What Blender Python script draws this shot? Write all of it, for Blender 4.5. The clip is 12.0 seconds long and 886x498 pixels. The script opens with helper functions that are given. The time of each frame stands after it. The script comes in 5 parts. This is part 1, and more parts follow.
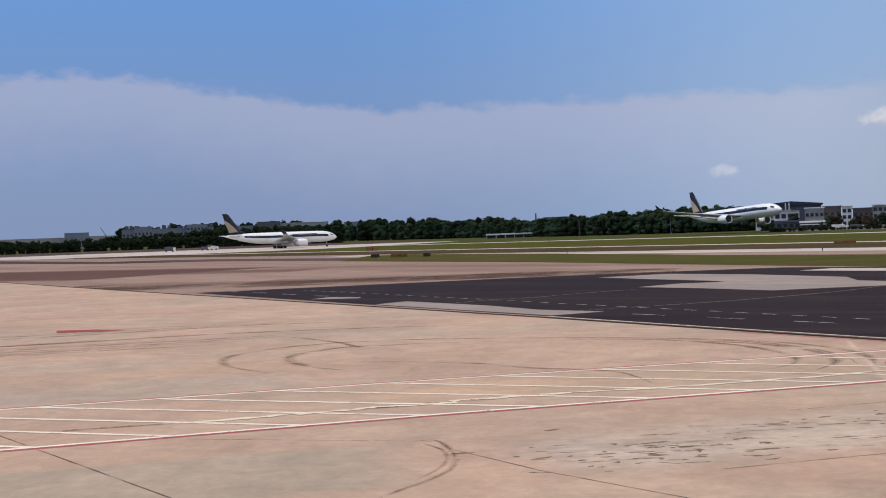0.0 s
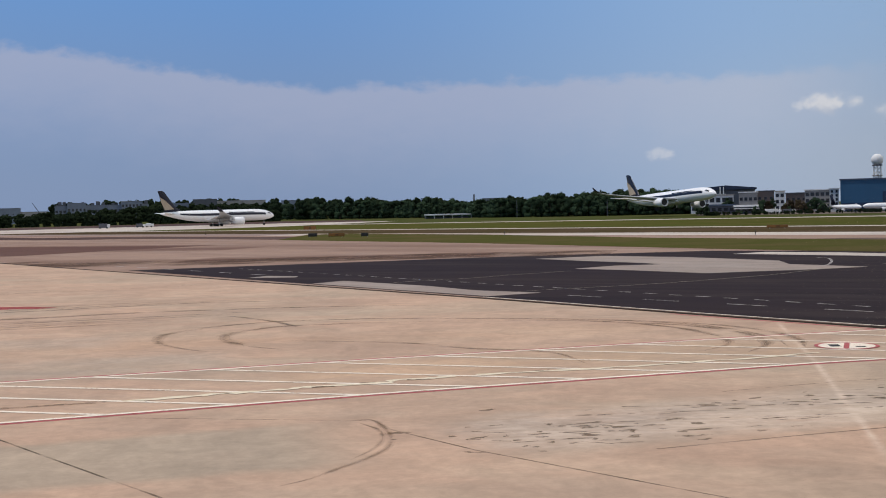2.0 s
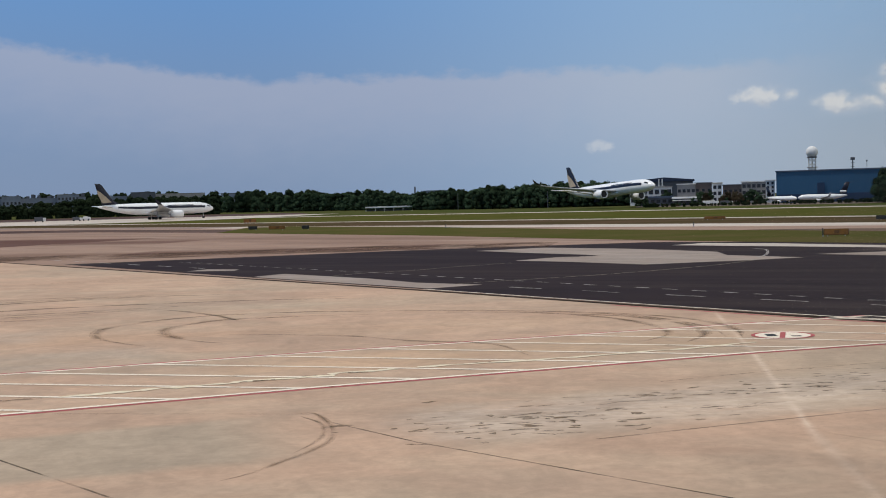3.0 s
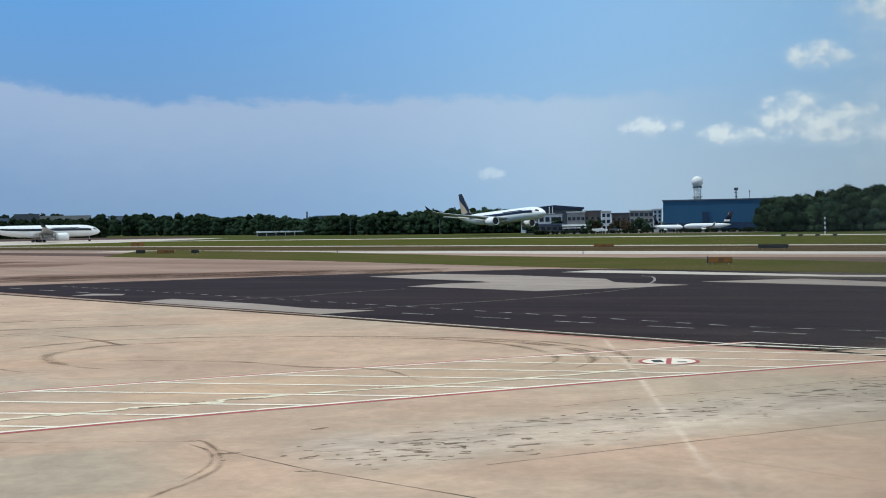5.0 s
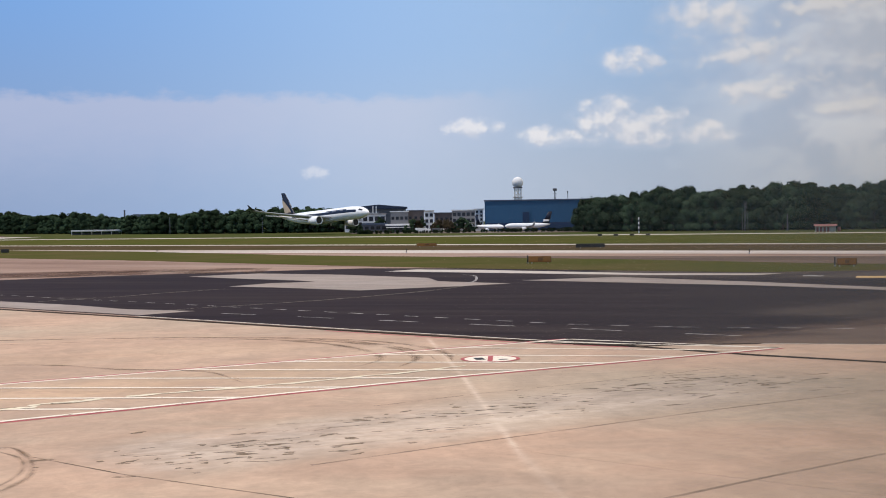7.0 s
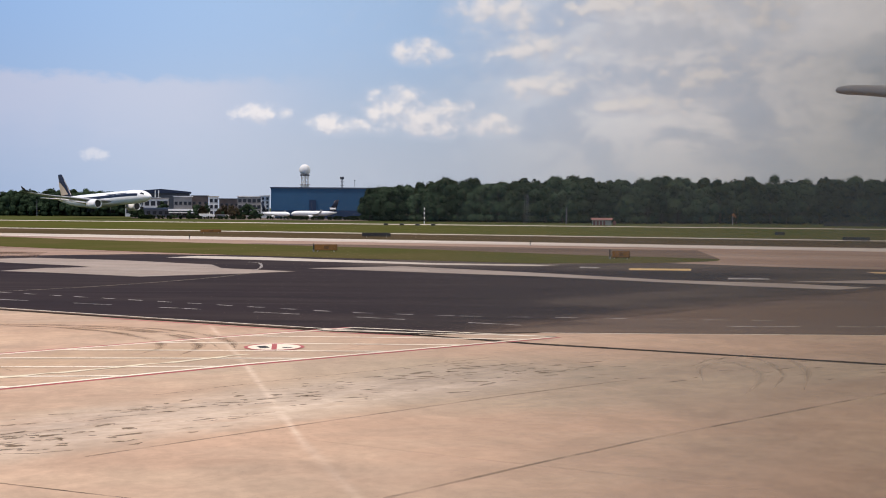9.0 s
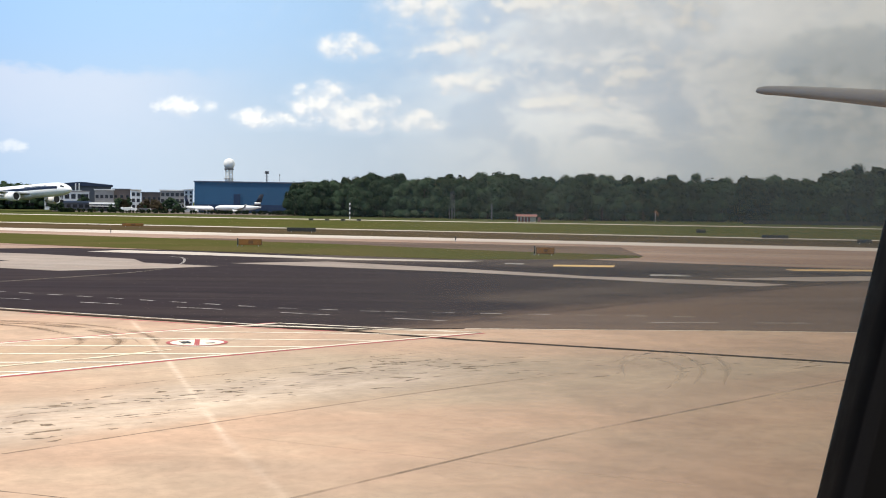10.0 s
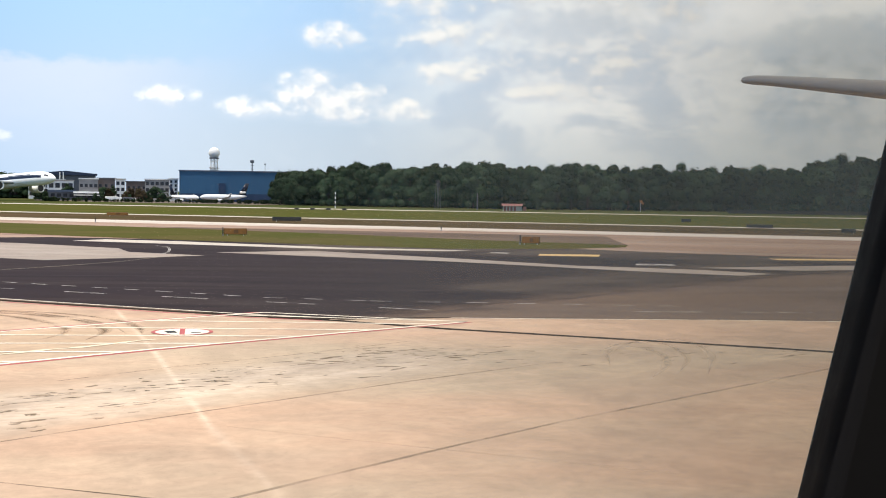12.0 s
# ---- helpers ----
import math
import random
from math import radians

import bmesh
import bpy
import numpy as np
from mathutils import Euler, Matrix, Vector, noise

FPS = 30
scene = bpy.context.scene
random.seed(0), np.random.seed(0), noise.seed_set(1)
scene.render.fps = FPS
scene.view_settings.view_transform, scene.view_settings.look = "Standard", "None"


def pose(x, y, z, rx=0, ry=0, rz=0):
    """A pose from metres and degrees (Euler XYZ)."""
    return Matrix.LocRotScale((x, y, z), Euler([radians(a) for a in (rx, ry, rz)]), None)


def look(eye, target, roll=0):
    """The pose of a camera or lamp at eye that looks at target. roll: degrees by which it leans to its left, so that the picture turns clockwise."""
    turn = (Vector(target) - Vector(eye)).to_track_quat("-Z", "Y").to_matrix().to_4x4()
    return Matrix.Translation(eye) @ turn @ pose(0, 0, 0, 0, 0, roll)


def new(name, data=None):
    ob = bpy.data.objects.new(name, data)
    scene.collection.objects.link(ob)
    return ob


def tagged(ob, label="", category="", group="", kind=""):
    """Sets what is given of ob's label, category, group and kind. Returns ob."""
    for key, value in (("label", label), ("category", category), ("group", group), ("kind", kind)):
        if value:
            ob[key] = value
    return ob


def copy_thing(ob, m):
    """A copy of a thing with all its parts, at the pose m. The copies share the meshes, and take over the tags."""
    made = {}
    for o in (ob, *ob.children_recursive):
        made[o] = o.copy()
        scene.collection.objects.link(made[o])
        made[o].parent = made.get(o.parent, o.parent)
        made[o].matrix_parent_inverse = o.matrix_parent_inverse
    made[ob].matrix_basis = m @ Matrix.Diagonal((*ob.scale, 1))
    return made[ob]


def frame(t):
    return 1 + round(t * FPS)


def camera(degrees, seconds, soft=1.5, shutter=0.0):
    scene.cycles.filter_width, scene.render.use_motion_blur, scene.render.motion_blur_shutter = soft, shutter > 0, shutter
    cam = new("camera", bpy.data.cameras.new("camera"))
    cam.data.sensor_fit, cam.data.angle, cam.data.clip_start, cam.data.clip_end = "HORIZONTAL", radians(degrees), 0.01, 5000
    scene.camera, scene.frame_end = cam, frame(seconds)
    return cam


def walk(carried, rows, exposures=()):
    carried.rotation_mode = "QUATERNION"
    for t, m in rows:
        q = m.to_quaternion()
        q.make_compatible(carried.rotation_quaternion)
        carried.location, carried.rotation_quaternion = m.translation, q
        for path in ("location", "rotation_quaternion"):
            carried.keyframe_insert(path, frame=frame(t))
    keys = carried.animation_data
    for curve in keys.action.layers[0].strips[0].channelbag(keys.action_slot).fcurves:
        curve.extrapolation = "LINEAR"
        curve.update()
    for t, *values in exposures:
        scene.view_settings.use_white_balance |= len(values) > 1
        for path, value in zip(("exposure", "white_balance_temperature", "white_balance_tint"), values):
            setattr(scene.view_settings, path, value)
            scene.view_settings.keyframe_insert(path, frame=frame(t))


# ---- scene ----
cam = camera(39.74, 12.0, soft=1.0)
EYE = 5.5
ROWS = [
    (0.0, -0.03, -0.80, 2.15), (0.5, -1.04, -0.90, 1.83), (1.0, -1.54, -0.91, 1.98), (1.5, -1.86, -0.96, 1.91),
    (2.0, -2.92, -1.82, 1.48), (2.5, -4.47, -2.39, 1.52), (4.5, -8.86, -1.21, 1.27), (5.0, -10.70, -1.16, 1.05),
    (5.5, -12.97, -1.31, 0.98), (6.0, -15.64, -1.28, 0.80), (6.5, -17.21, -1.28, 0.97), (7.0, -18.93, -1.33, 0.89),
    (9.0, -28.87, -1.92, -0.34), (9.5, -30.86, -1.98, -0.53), (10.0, -32.34, -2.09, -0.77), (10.5, -33.34, -2.14, -0.80),
    (11.0, -33.94, -2.21, -0.77), (11.5, -33.65, -2.43, -0.83), (12.0, -33.01, -2.58, -0.81)]
# the auto exposure and white balance of the phone: stops, kelvin, tint
LIGHTING = [(0.0, -0.26, 6550, 15), (1.0, -0.27, 6550, 12), (2.0, -0.32, 6680, 12), (2.7, -0.37, 6720, 8), (4.35, -0.18, 6650, 13), (4.5, -0.13, 6080, -1), (5.0, -0.10, 6030, -2), (5.25, -0.15, 6720, 14),
            (7.2, 0.03, 6720, 13), (9.15, 0.09, 7100, 16), (9.4, 0.29, 6980, 9), (9.9, 0.47, 7080, 8), (12.0, 0.58, 7100, 8)]
walk(cam, [(t, pose(0, 0, EYE, 90 + p, r, y)) for t, y, p, r in ROWS], LIGHTING)


def bp(b, d, z=0.0):
    """A place at bearing b (degrees, left of straight ahead) and d metres from the window seat."""
    return Vector((-d * math.sin(radians(b)), d * math.cos(radians(b)), z))


# ---- sky and sun ----
SUN_B, SUN_EL = 88.0, 62.0
sun_dir = Vector((-math.sin(radians(SUN_B)) * math.cos(radians(SUN_EL)), math.cos(radians(SUN_B)) * math.cos(radians(SUN_EL)), math.sin(radians(SUN_EL))))
sun_data = bpy.data.lights.new("sun", "SUN")
sun_data.energy, sun_data.angle, sun_data.color = 3.35, radians(0.6), (1.0, 0.95, 0.88)
sun = new("sun", sun_data)
sun.matrix_world = look(sun_dir * 300, (0, 0, 0))


class Net:
    """Short writing for shader nodes."""

    def __init__(self, tree):
        self.t = tree

    def n(self, kind, **kw):
        nd = self.t.nodes.new(kind)
        for k, v in kw.items():
            if k == "op":
                nd.operation = v
            elif k == "blend":
                nd.blend_type = v
            elif k == "dt":
                nd.data_type = v
        return nd

    def put(self, sock, v):
        if isinstance(v, bpy.types.NodeSocket):
            self.t.links.new(v, sock)
        elif v is not None:
            sock.default_value = v

    def math(self, op, a, b=None, c=None, clamp=False):
        nd = self.n("ShaderNodeMath", op=op)
        nd.use_clamp = clamp
        for i, v in enumerate((a, b, c)):
            self.put(nd.inputs[i], v)
        return nd.outputs[0]

    def vec(self, op, a, b=None):
        nd = self.n("ShaderNodeVectorMath", op=op)
        self.put(nd.inputs[0], a)
        self.put(nd.inputs[1], b)
        return nd.outputs[1] if op in ("DOT_PRODUCT", "LENGTH") else nd.outputs[0]

    def mix(self, f, a, b, blend="MIX"):
        nd = self.n("ShaderNodeMix", dt="RGBA", blend=blend)
        self.put(nd.inputs[0], f)
        self.put(nd.inputs[6], (*a, 1) if isinstance(a, tuple) and len(a) == 3 else a)
        self.put(nd.inputs[7], (*b, 1) if isinstance(b, tuple) and len(b) == 3 else b)
        return nd.outputs[2]

    def noise(self, vec, scale, detail=4.0, rough=0.55, dist=0.0):
        nd = self.n("ShaderNodeTexNoise")
        self.put(nd.inputs["Vector"], vec)
        nd.inputs["Scale"].default_value, nd.inputs["Detail"].default_value = scale, detail
        nd.inputs["Roughness"].default_value, nd.inputs["Distortion"].default_value = rough, dist
        return nd.outputs[0]

    def ramp(self, v, lo, hi, a=0.0, b=1.0):
        nd = self.n("ShaderNodeMapRange")
        nd.interpolation_type = "SMOOTHSTEP"
        for i, q in enumerate((v, lo, hi, a, b)):
            self.put(nd.inputs[i], q)
        return nd.outputs[0]

    def puffs(self, vec, scale):
        """Rounded cells, 0 in the middle of each."""
        nd = self.n("ShaderNodeTexVoronoi")
        nd.feature = "SMOOTH_F1"
        self.put(nd.inputs["Vector"], self.vec("MULTIPLY", vec, scale))
        nd.inputs["Scale"].default_value, nd.inputs["Smoothness"].default_value = 1.0, 0.35
        return nd.outputs["Distance"]

    def xyz(self, x, y, z=0.0):
        nd = self.n("ShaderNodeCombineXYZ")
        for i, v in enumerate((x, y, z)):
            self.put(nd.inputs[i], v)
        return nd.outputs[0]


world = bpy.data.worlds.new("sky")
scene.world = world
world.use_nodes = True
W = Net(world.node_tree)
world.node_tree.nodes.clear()
out = W.n("ShaderNodeOutputWorld")
bg = W.n("ShaderNodeBackground")
sky = W.n("ShaderNodeTexSky")
sky.sky_type, sky.sun_disc = "NISHITA", False
sky.sun_elevation, sky.sun_rotation = radians(SUN_EL), radians(-SUN_B)
sky.air_density, sky.dust_density, sky.ozone_density = 1.0, 0.6, 2.0
tc = W.n("ShaderNodeTexCoord")
sp = W.n("ShaderNodeSeparateXYZ")
W.put(sp.inputs[0], tc.outputs["Generated"])
DEG = 180 / math.pi
az = W.math("MULTIPLY", W.math("ARCTAN2", W.math("MULTIPLY", sp.outputs[0], -1.0), sp.outputs[1]), DEG)
el = W.math("MULTIPLY", W.math("ARCSINE", sp.outputs[2]), DEG)
deg = W.xyz(az, el)
# a wide, pale bank of cloud that lies on the horizon, fading out towards the right
wob = W.noise(W.xyz(W.math("MULTIPLY", az, 0.10), 0.0), 1.0, 3.0)
fluff = W.noise(W.xyz(W.math("MULTIPLY", az, 0.7), W.math("MULTIPLY", el, 1.3)), 1.0, 5.0)
hump = W.ramp(az, 2.0, 16.0, 0.0, 1.6)
top = W.math("ADD", W.math("ADD", 4.55, hump), W.math("ADD", W.math("MULTIPLY", wob, 1.3), W.math("MULTIPLY", fluff, 1.3)))
edge = W.math("SUBTRACT", top, el)
bank = W.math("MULTIPLY", W.ramp(edge, -0.25, 0.35), W.ramp(az, -25.0, -17.0))
bank_depth = W.ramp(edge, 0.2, 5.5, 0.68, 0.10)
bank = W.math("MULTIPLY", bank, bank_depth)
# clear blue overhead, paler and hazier low down; the physical sky above that
blue = W.mix(W.ramp(el, 0.5, 15.0), (3.1, 4.7, 7.9), (2.1, 5.3, 11.4))
blue = W.mix(W.ramp(az, 6.0, -26.0, 0.0, 0.72), blue, (5.8, 8.7, 12.6))
# whitish haze low down in the damp air
blue = W.mix(W.math("MULTIPLY", W.ramp(az, -6.0, -26.0), W.ramp(el, 8.5, 1.5, 0.05, 0.72)), blue, (6.5, 7.5, 9.1))
col = W.mix(W.ramp(el, 12.0, 50.0, 0.92, 0.25), sky.outputs[0], blue)
col = W.mix(bank, col, W.mix(W.ramp(az, -4.0, -18.0), (6.4, 7.1, 9.4), (7.3, 8.2, 10.2)))
# heaped clouds: bearing, elevation, half width, half height
HEAPS = [(-13.0, 2.32, 0.8, 0.34), (-20.3, 4.3, 1.4, 0.5), (-24.0, 3.8, 1.5, 0.5), (-26.9, 4.5, 1.7, 1.05), (-28.6, 4.1, 2.0, 0.9), (-30.8, 3.8, 1.9, 0.55),
         (-27.7, 7.2, 1.3, 0.6), (-33.4, 5.6, 1.9, 0.55), (-33.8, 7.5, 2.9, 0.7), (-31.2, 9.0, 2.2, 0.9), (-38.2, 4.7, 2.6, 0.6), (-39.4, 9.3, 2.2, 0.7),
         (-36.4, 9.2, 2.0, 0.5), (-43.8, 8.7, 1.7, 1.0), (-41.0, 5.9, 1.6, 0.7), (-32.0, 12.0, 4.0, 2.0)]


def heap_density(at):
    """How thick the heaped cloud is at a direction given in degrees."""
    f = None
    for a, e, rx, ry in HEAPS:
        q = W.vec("MULTIPLY", W.vec("SUBTRACT", at, (a, e, 0.0)), (1 / rx, 1 / ry, 0.0))
        f1 = W.math("SUBTRACT", 1.0, W.vec("DOT_PRODUCT", q, q))
        f = f1 if f is None else W.math("SMOOTH_MAX", f, f1, 0.4)
    # a broad, broken field of cumulus at the right
    q = W.vec("MULTIPLY", W.vec("SUBTRACT", at, (-39.5, 7.2, 0.0)), (1 / 9.0, 1 / 3.4, 0.0))
    f = W.math("SMOOTH_MAX", f, W.math("SUBTRACT", 0.16, W.math("MULTIPLY", W.vec("DOT_PRODUCT", q, q), 0.7)), 0.3)
    nz = W.noise(W.vec("MULTIPLY", at, (1.0, 1.35, 1.0)), 1.0, 7.0, 0.57, 0.2)
    bent = W.vec("ADD", at, W.xyz(W.math("MULTIPLY", nz, 0.9), W.math("MULTIPLY", W.noise(at, 1.3, 3.0), 0.7)))
    lumps = W.math("SUBTRACT", 0.52, W.puffs(bent, (1.0, 1.3, 1.0)))
    crumbs = W.math("SUBTRACT", 0.50, W.puffs(bent, (2.6, 3.3, 1.0)))
    body = W.math("ADD", W.math("MULTIPLY", lumps, 1.1), W.math("MULTIPLY", crumbs, 0.5))
    body = W.math("ADD", body, W.math("MULTIPLY", W.math("SUBTRACT", nz, 0.5), 1.9))
    return W.math("ADD", W.math("MAXIMUM", f, -1.1), body), nz


dens, puff = heap_density(deg)
dens_up, puff_up = heap_density(W.vec("ADD", deg, (0.16, 0.36, 0.0)))
heap = W.ramp(dens, -0.2, W.ramp(puff, 0.35, 0.6, 1.9, 1.0))
halo = W.ramp(dens, -1.1, 1.0, 0.0, 0.45)
# a veil of high cloud to the right, white and grey
big = W.noise(W.vec("MULTIPLY", deg, (0.27, 0.42, 1.0)), 1.0, 7.0, 0.55, 0.25)
veil = W.math("MULTIPLY", W.ramp(az, -27.0, -40.0), W.ramp(big, 0.25, 0.55, 0.55, 0.95))
veil_c = W.mix(W.ramp(big, 0.42, 0.58), (8.4, 9.3, 10.9), (12.0, 12.5, 13.3))
veil_c = W.mix(W.ramp(az, -41.0, -51.0, 0.0, 0.9), veil_c, W.mix(W.ramp(puff, 0.35, 0.65), (6.4, 7.2, 8.2), (9.2, 9.7, 10.4)))
veil_c = W.mix(W.ramp(el, 5.0, 1.0, 0.0, 0.8), veil_c, (7.4, 8.2, 9.2))
veil_c = W.mix(W.math("MULTIPLY", W.ramp(el, 6.0, 8.5), W.ramp(az, -40.0, -46.0)), veil_c, (13.5, 14.2, 15.4))
col = W.mix(veil, col, veil_c)
# a heavy grey cloud high up at the far right
grey_at = W.vec("MULTIPLY", W.vec("SUBTRACT", deg, (-51.5, 6.9, 0.0)), (0.2, 0.75, 0.0))
grey_f = W.math("ADD", W.math("SUBTRACT", 1.0, W.vec("DOT_PRODUCT", grey_at, grey_at)), W.math("MULTIPLY", W.math("SUBTRACT", puff, 0.5), 2.4))
col = W.mix(W.ramp(grey_f, -0.1, 0.9, 0.0, 0.6), col, (7.2, 8.3, 9.9))
shade = W.ramp(W.math("SUBTRACT", dens, dens_up), -0.9, 0.7)
heap_c = W.mix(shade, (7.9, 8.7, 10.2), (11.7, 11.9, 12.3))
heap_c = W.mix(W.ramp(az, -41.0, -51.0, 0.0, 0.6), heap_c, (11.5, 12.0, 12.8))
col = W.mix(W.math("MULTIPLY", halo, W.ramp(az, -18.0, -28.0)), col, (8.4, 9.5, 11.4))
col = W.mix(W.math("MULTIPLY", heap, W.ramp(az, -12.0, -24.0, 0.36, 0.82)), col, heap_c)
under_at = W.vec("MULTIPLY", W.vec("SUBTRACT", deg, (-38.6, 7.75, 0.0)), (0.27, 1.1, 0.0))
under = W.math("ADD", W.math("SUBTRACT", 1.0, W.vec("DOT_PRODUCT", under_at, under_at)), W.math("MULTIPLY", W.math("SUBTRACT", puff, 0.5), 2.0))
col = W.mix(W.ramp(under, -0.1, 0.9, 0.0, 0.7), col, (7.3, 8.5, 10.5))
W.put(bg.inputs[0], col)
bg.inputs[1].default_value = 0.075
W.put(out.inputs[0], bg.outputs[0])

# ---- materials ----
def surface(name, c1, c2, rough=0.8, metal=0.0, big=0.1, fine=4.0, bump=0.0, stretch=(1, 1, 1), c3=None, spec=0.4, per=0.0):
    """Two colours mixed by a wide noise, a third in spots, fine grain over both, and relief."""
    m = bpy.data.materials.new(name)
    m.use_nodes = True
    k = Net(m.node_tree)
    b = m.node_tree.nodes["Principled BSDF"]
    co = k.n("ShaderNodeTexCoord").outputs["Object"]
    v = k.vec("MULTIPLY", co, stretch)
    wide = k.noise(v, big, 5.0, 0.6, 0.4)
    grain = k.noise(co, fine, 4.0, 0.7)
    c = k.mix(k.ramp(wide, 0.32, 0.68), c1, c2)
    if c3:
        c = k.mix(k.math("MULTIPLY", k.ramp(k.noise(v, big * 3.1, 6.0, 0.65, 0.8), 0.56, 0.74), 0.8), c, c3)
    c = k.mix(0.22, c, k.mix(grain, (0.15, 0.15, 0.15), (0.85, 0.85, 0.85)), "OVERLAY")
    if per:
        rnd = k.n("ShaderNodeObjectInfo").outputs["Random"]
        hsv = k.n("ShaderNodeHueSaturation")
        k.put(hsv.inputs["Value"], k.ramp(rnd, 0.0, 1.0, 1 - per, 1 + per))
        k.put(hsv.inputs["Color"], c)
        c = hsv.outputs[0]
    k.put(b.inputs["Base Color"], c)
    k.put(b.inputs["Roughness"], k.ramp(grain, 0.2, 0.8, max(rough - 0.08, 0.02), min(rough + 0.08, 1)))
    b.inputs["Metallic"].default_value = metal
    b.inputs["Specular IOR Level"].default_value = spec
    if bump:
        bn = k.n("ShaderNodeBump")
        bn.inputs["Strength"].default_value, bn.inputs["Distance"].default_value = bump, 0.02
        k.put(bn.inputs["Height"], grain)
        k.put(b.inputs["Normal"], bn.outputs[0])
    return m


def worn(name, colour, keep=0.7, scale=1.2, rough=0.8, fine=14.0):
    """Thin paint or rubber on pavement, worn through in specks; keep is the share that is left."""
    m = surface(name, colour, tuple(0.88 * q for q in colour), rough, big=0.5, fine=6.0)
    k = Net(m.node_tree)
    b = m.node_tree.nodes["Principled BSDF"]
    o = m.node_tree.nodes["Material Output"]
    co = k.n("ShaderNodeTexCoord").outputs["Object"]
    n1 = k.math("ADD", k.math("MULTIPLY", k.noise(co, scale, 3.0, 0.6), 0.45), k.math("MULTIPLY", k.noise(co, fine, 2.0, 0.6), 0.55))
    edge_at = 0.5 + (0.5 - keep) * 0.36
    a = k.ramp(n1, edge_at - 0.02, edge_at + 0.02)
    mx = k.n("ShaderNodeMixShader")
    k.put(mx.inputs[0], a)
    k.put(mx.inputs[1], k.n("ShaderNodeBsdfTransparent").outputs[0])
    k.put(mx.inputs[2], b.outputs[0])
    k.put(o.inputs[0], mx.outputs[0])
    return m


def film_of(name, colour, strength=0.5, scale=1.0):
    """A thin dark film that lets the paving show through."""
    m = surface(name, colour, colour, 0.95, big=0.5, fine=6.0, spec=0.0)
    k = Net(m.node_tree)
    b = m.node_tree.nodes["Principled BSDF"]
    co = k.n("ShaderNodeTexCoord").outputs["Object"]
    mx = k.n("ShaderNodeMixShader")
    k.put(mx.inputs[0], k.ramp(k.noise(co, scale, 5.0, 0.65), 0.32, 0.66, 0.0, strength))
    k.put(mx.inputs[1], k.n("ShaderNodeBsdfTransparent").outputs[0])
    k.put(mx.inputs[2], b.outputs[0])
    k.put(m.node_tree.nodes["Material Output"].inputs[0], mx.outputs[0])
    return m


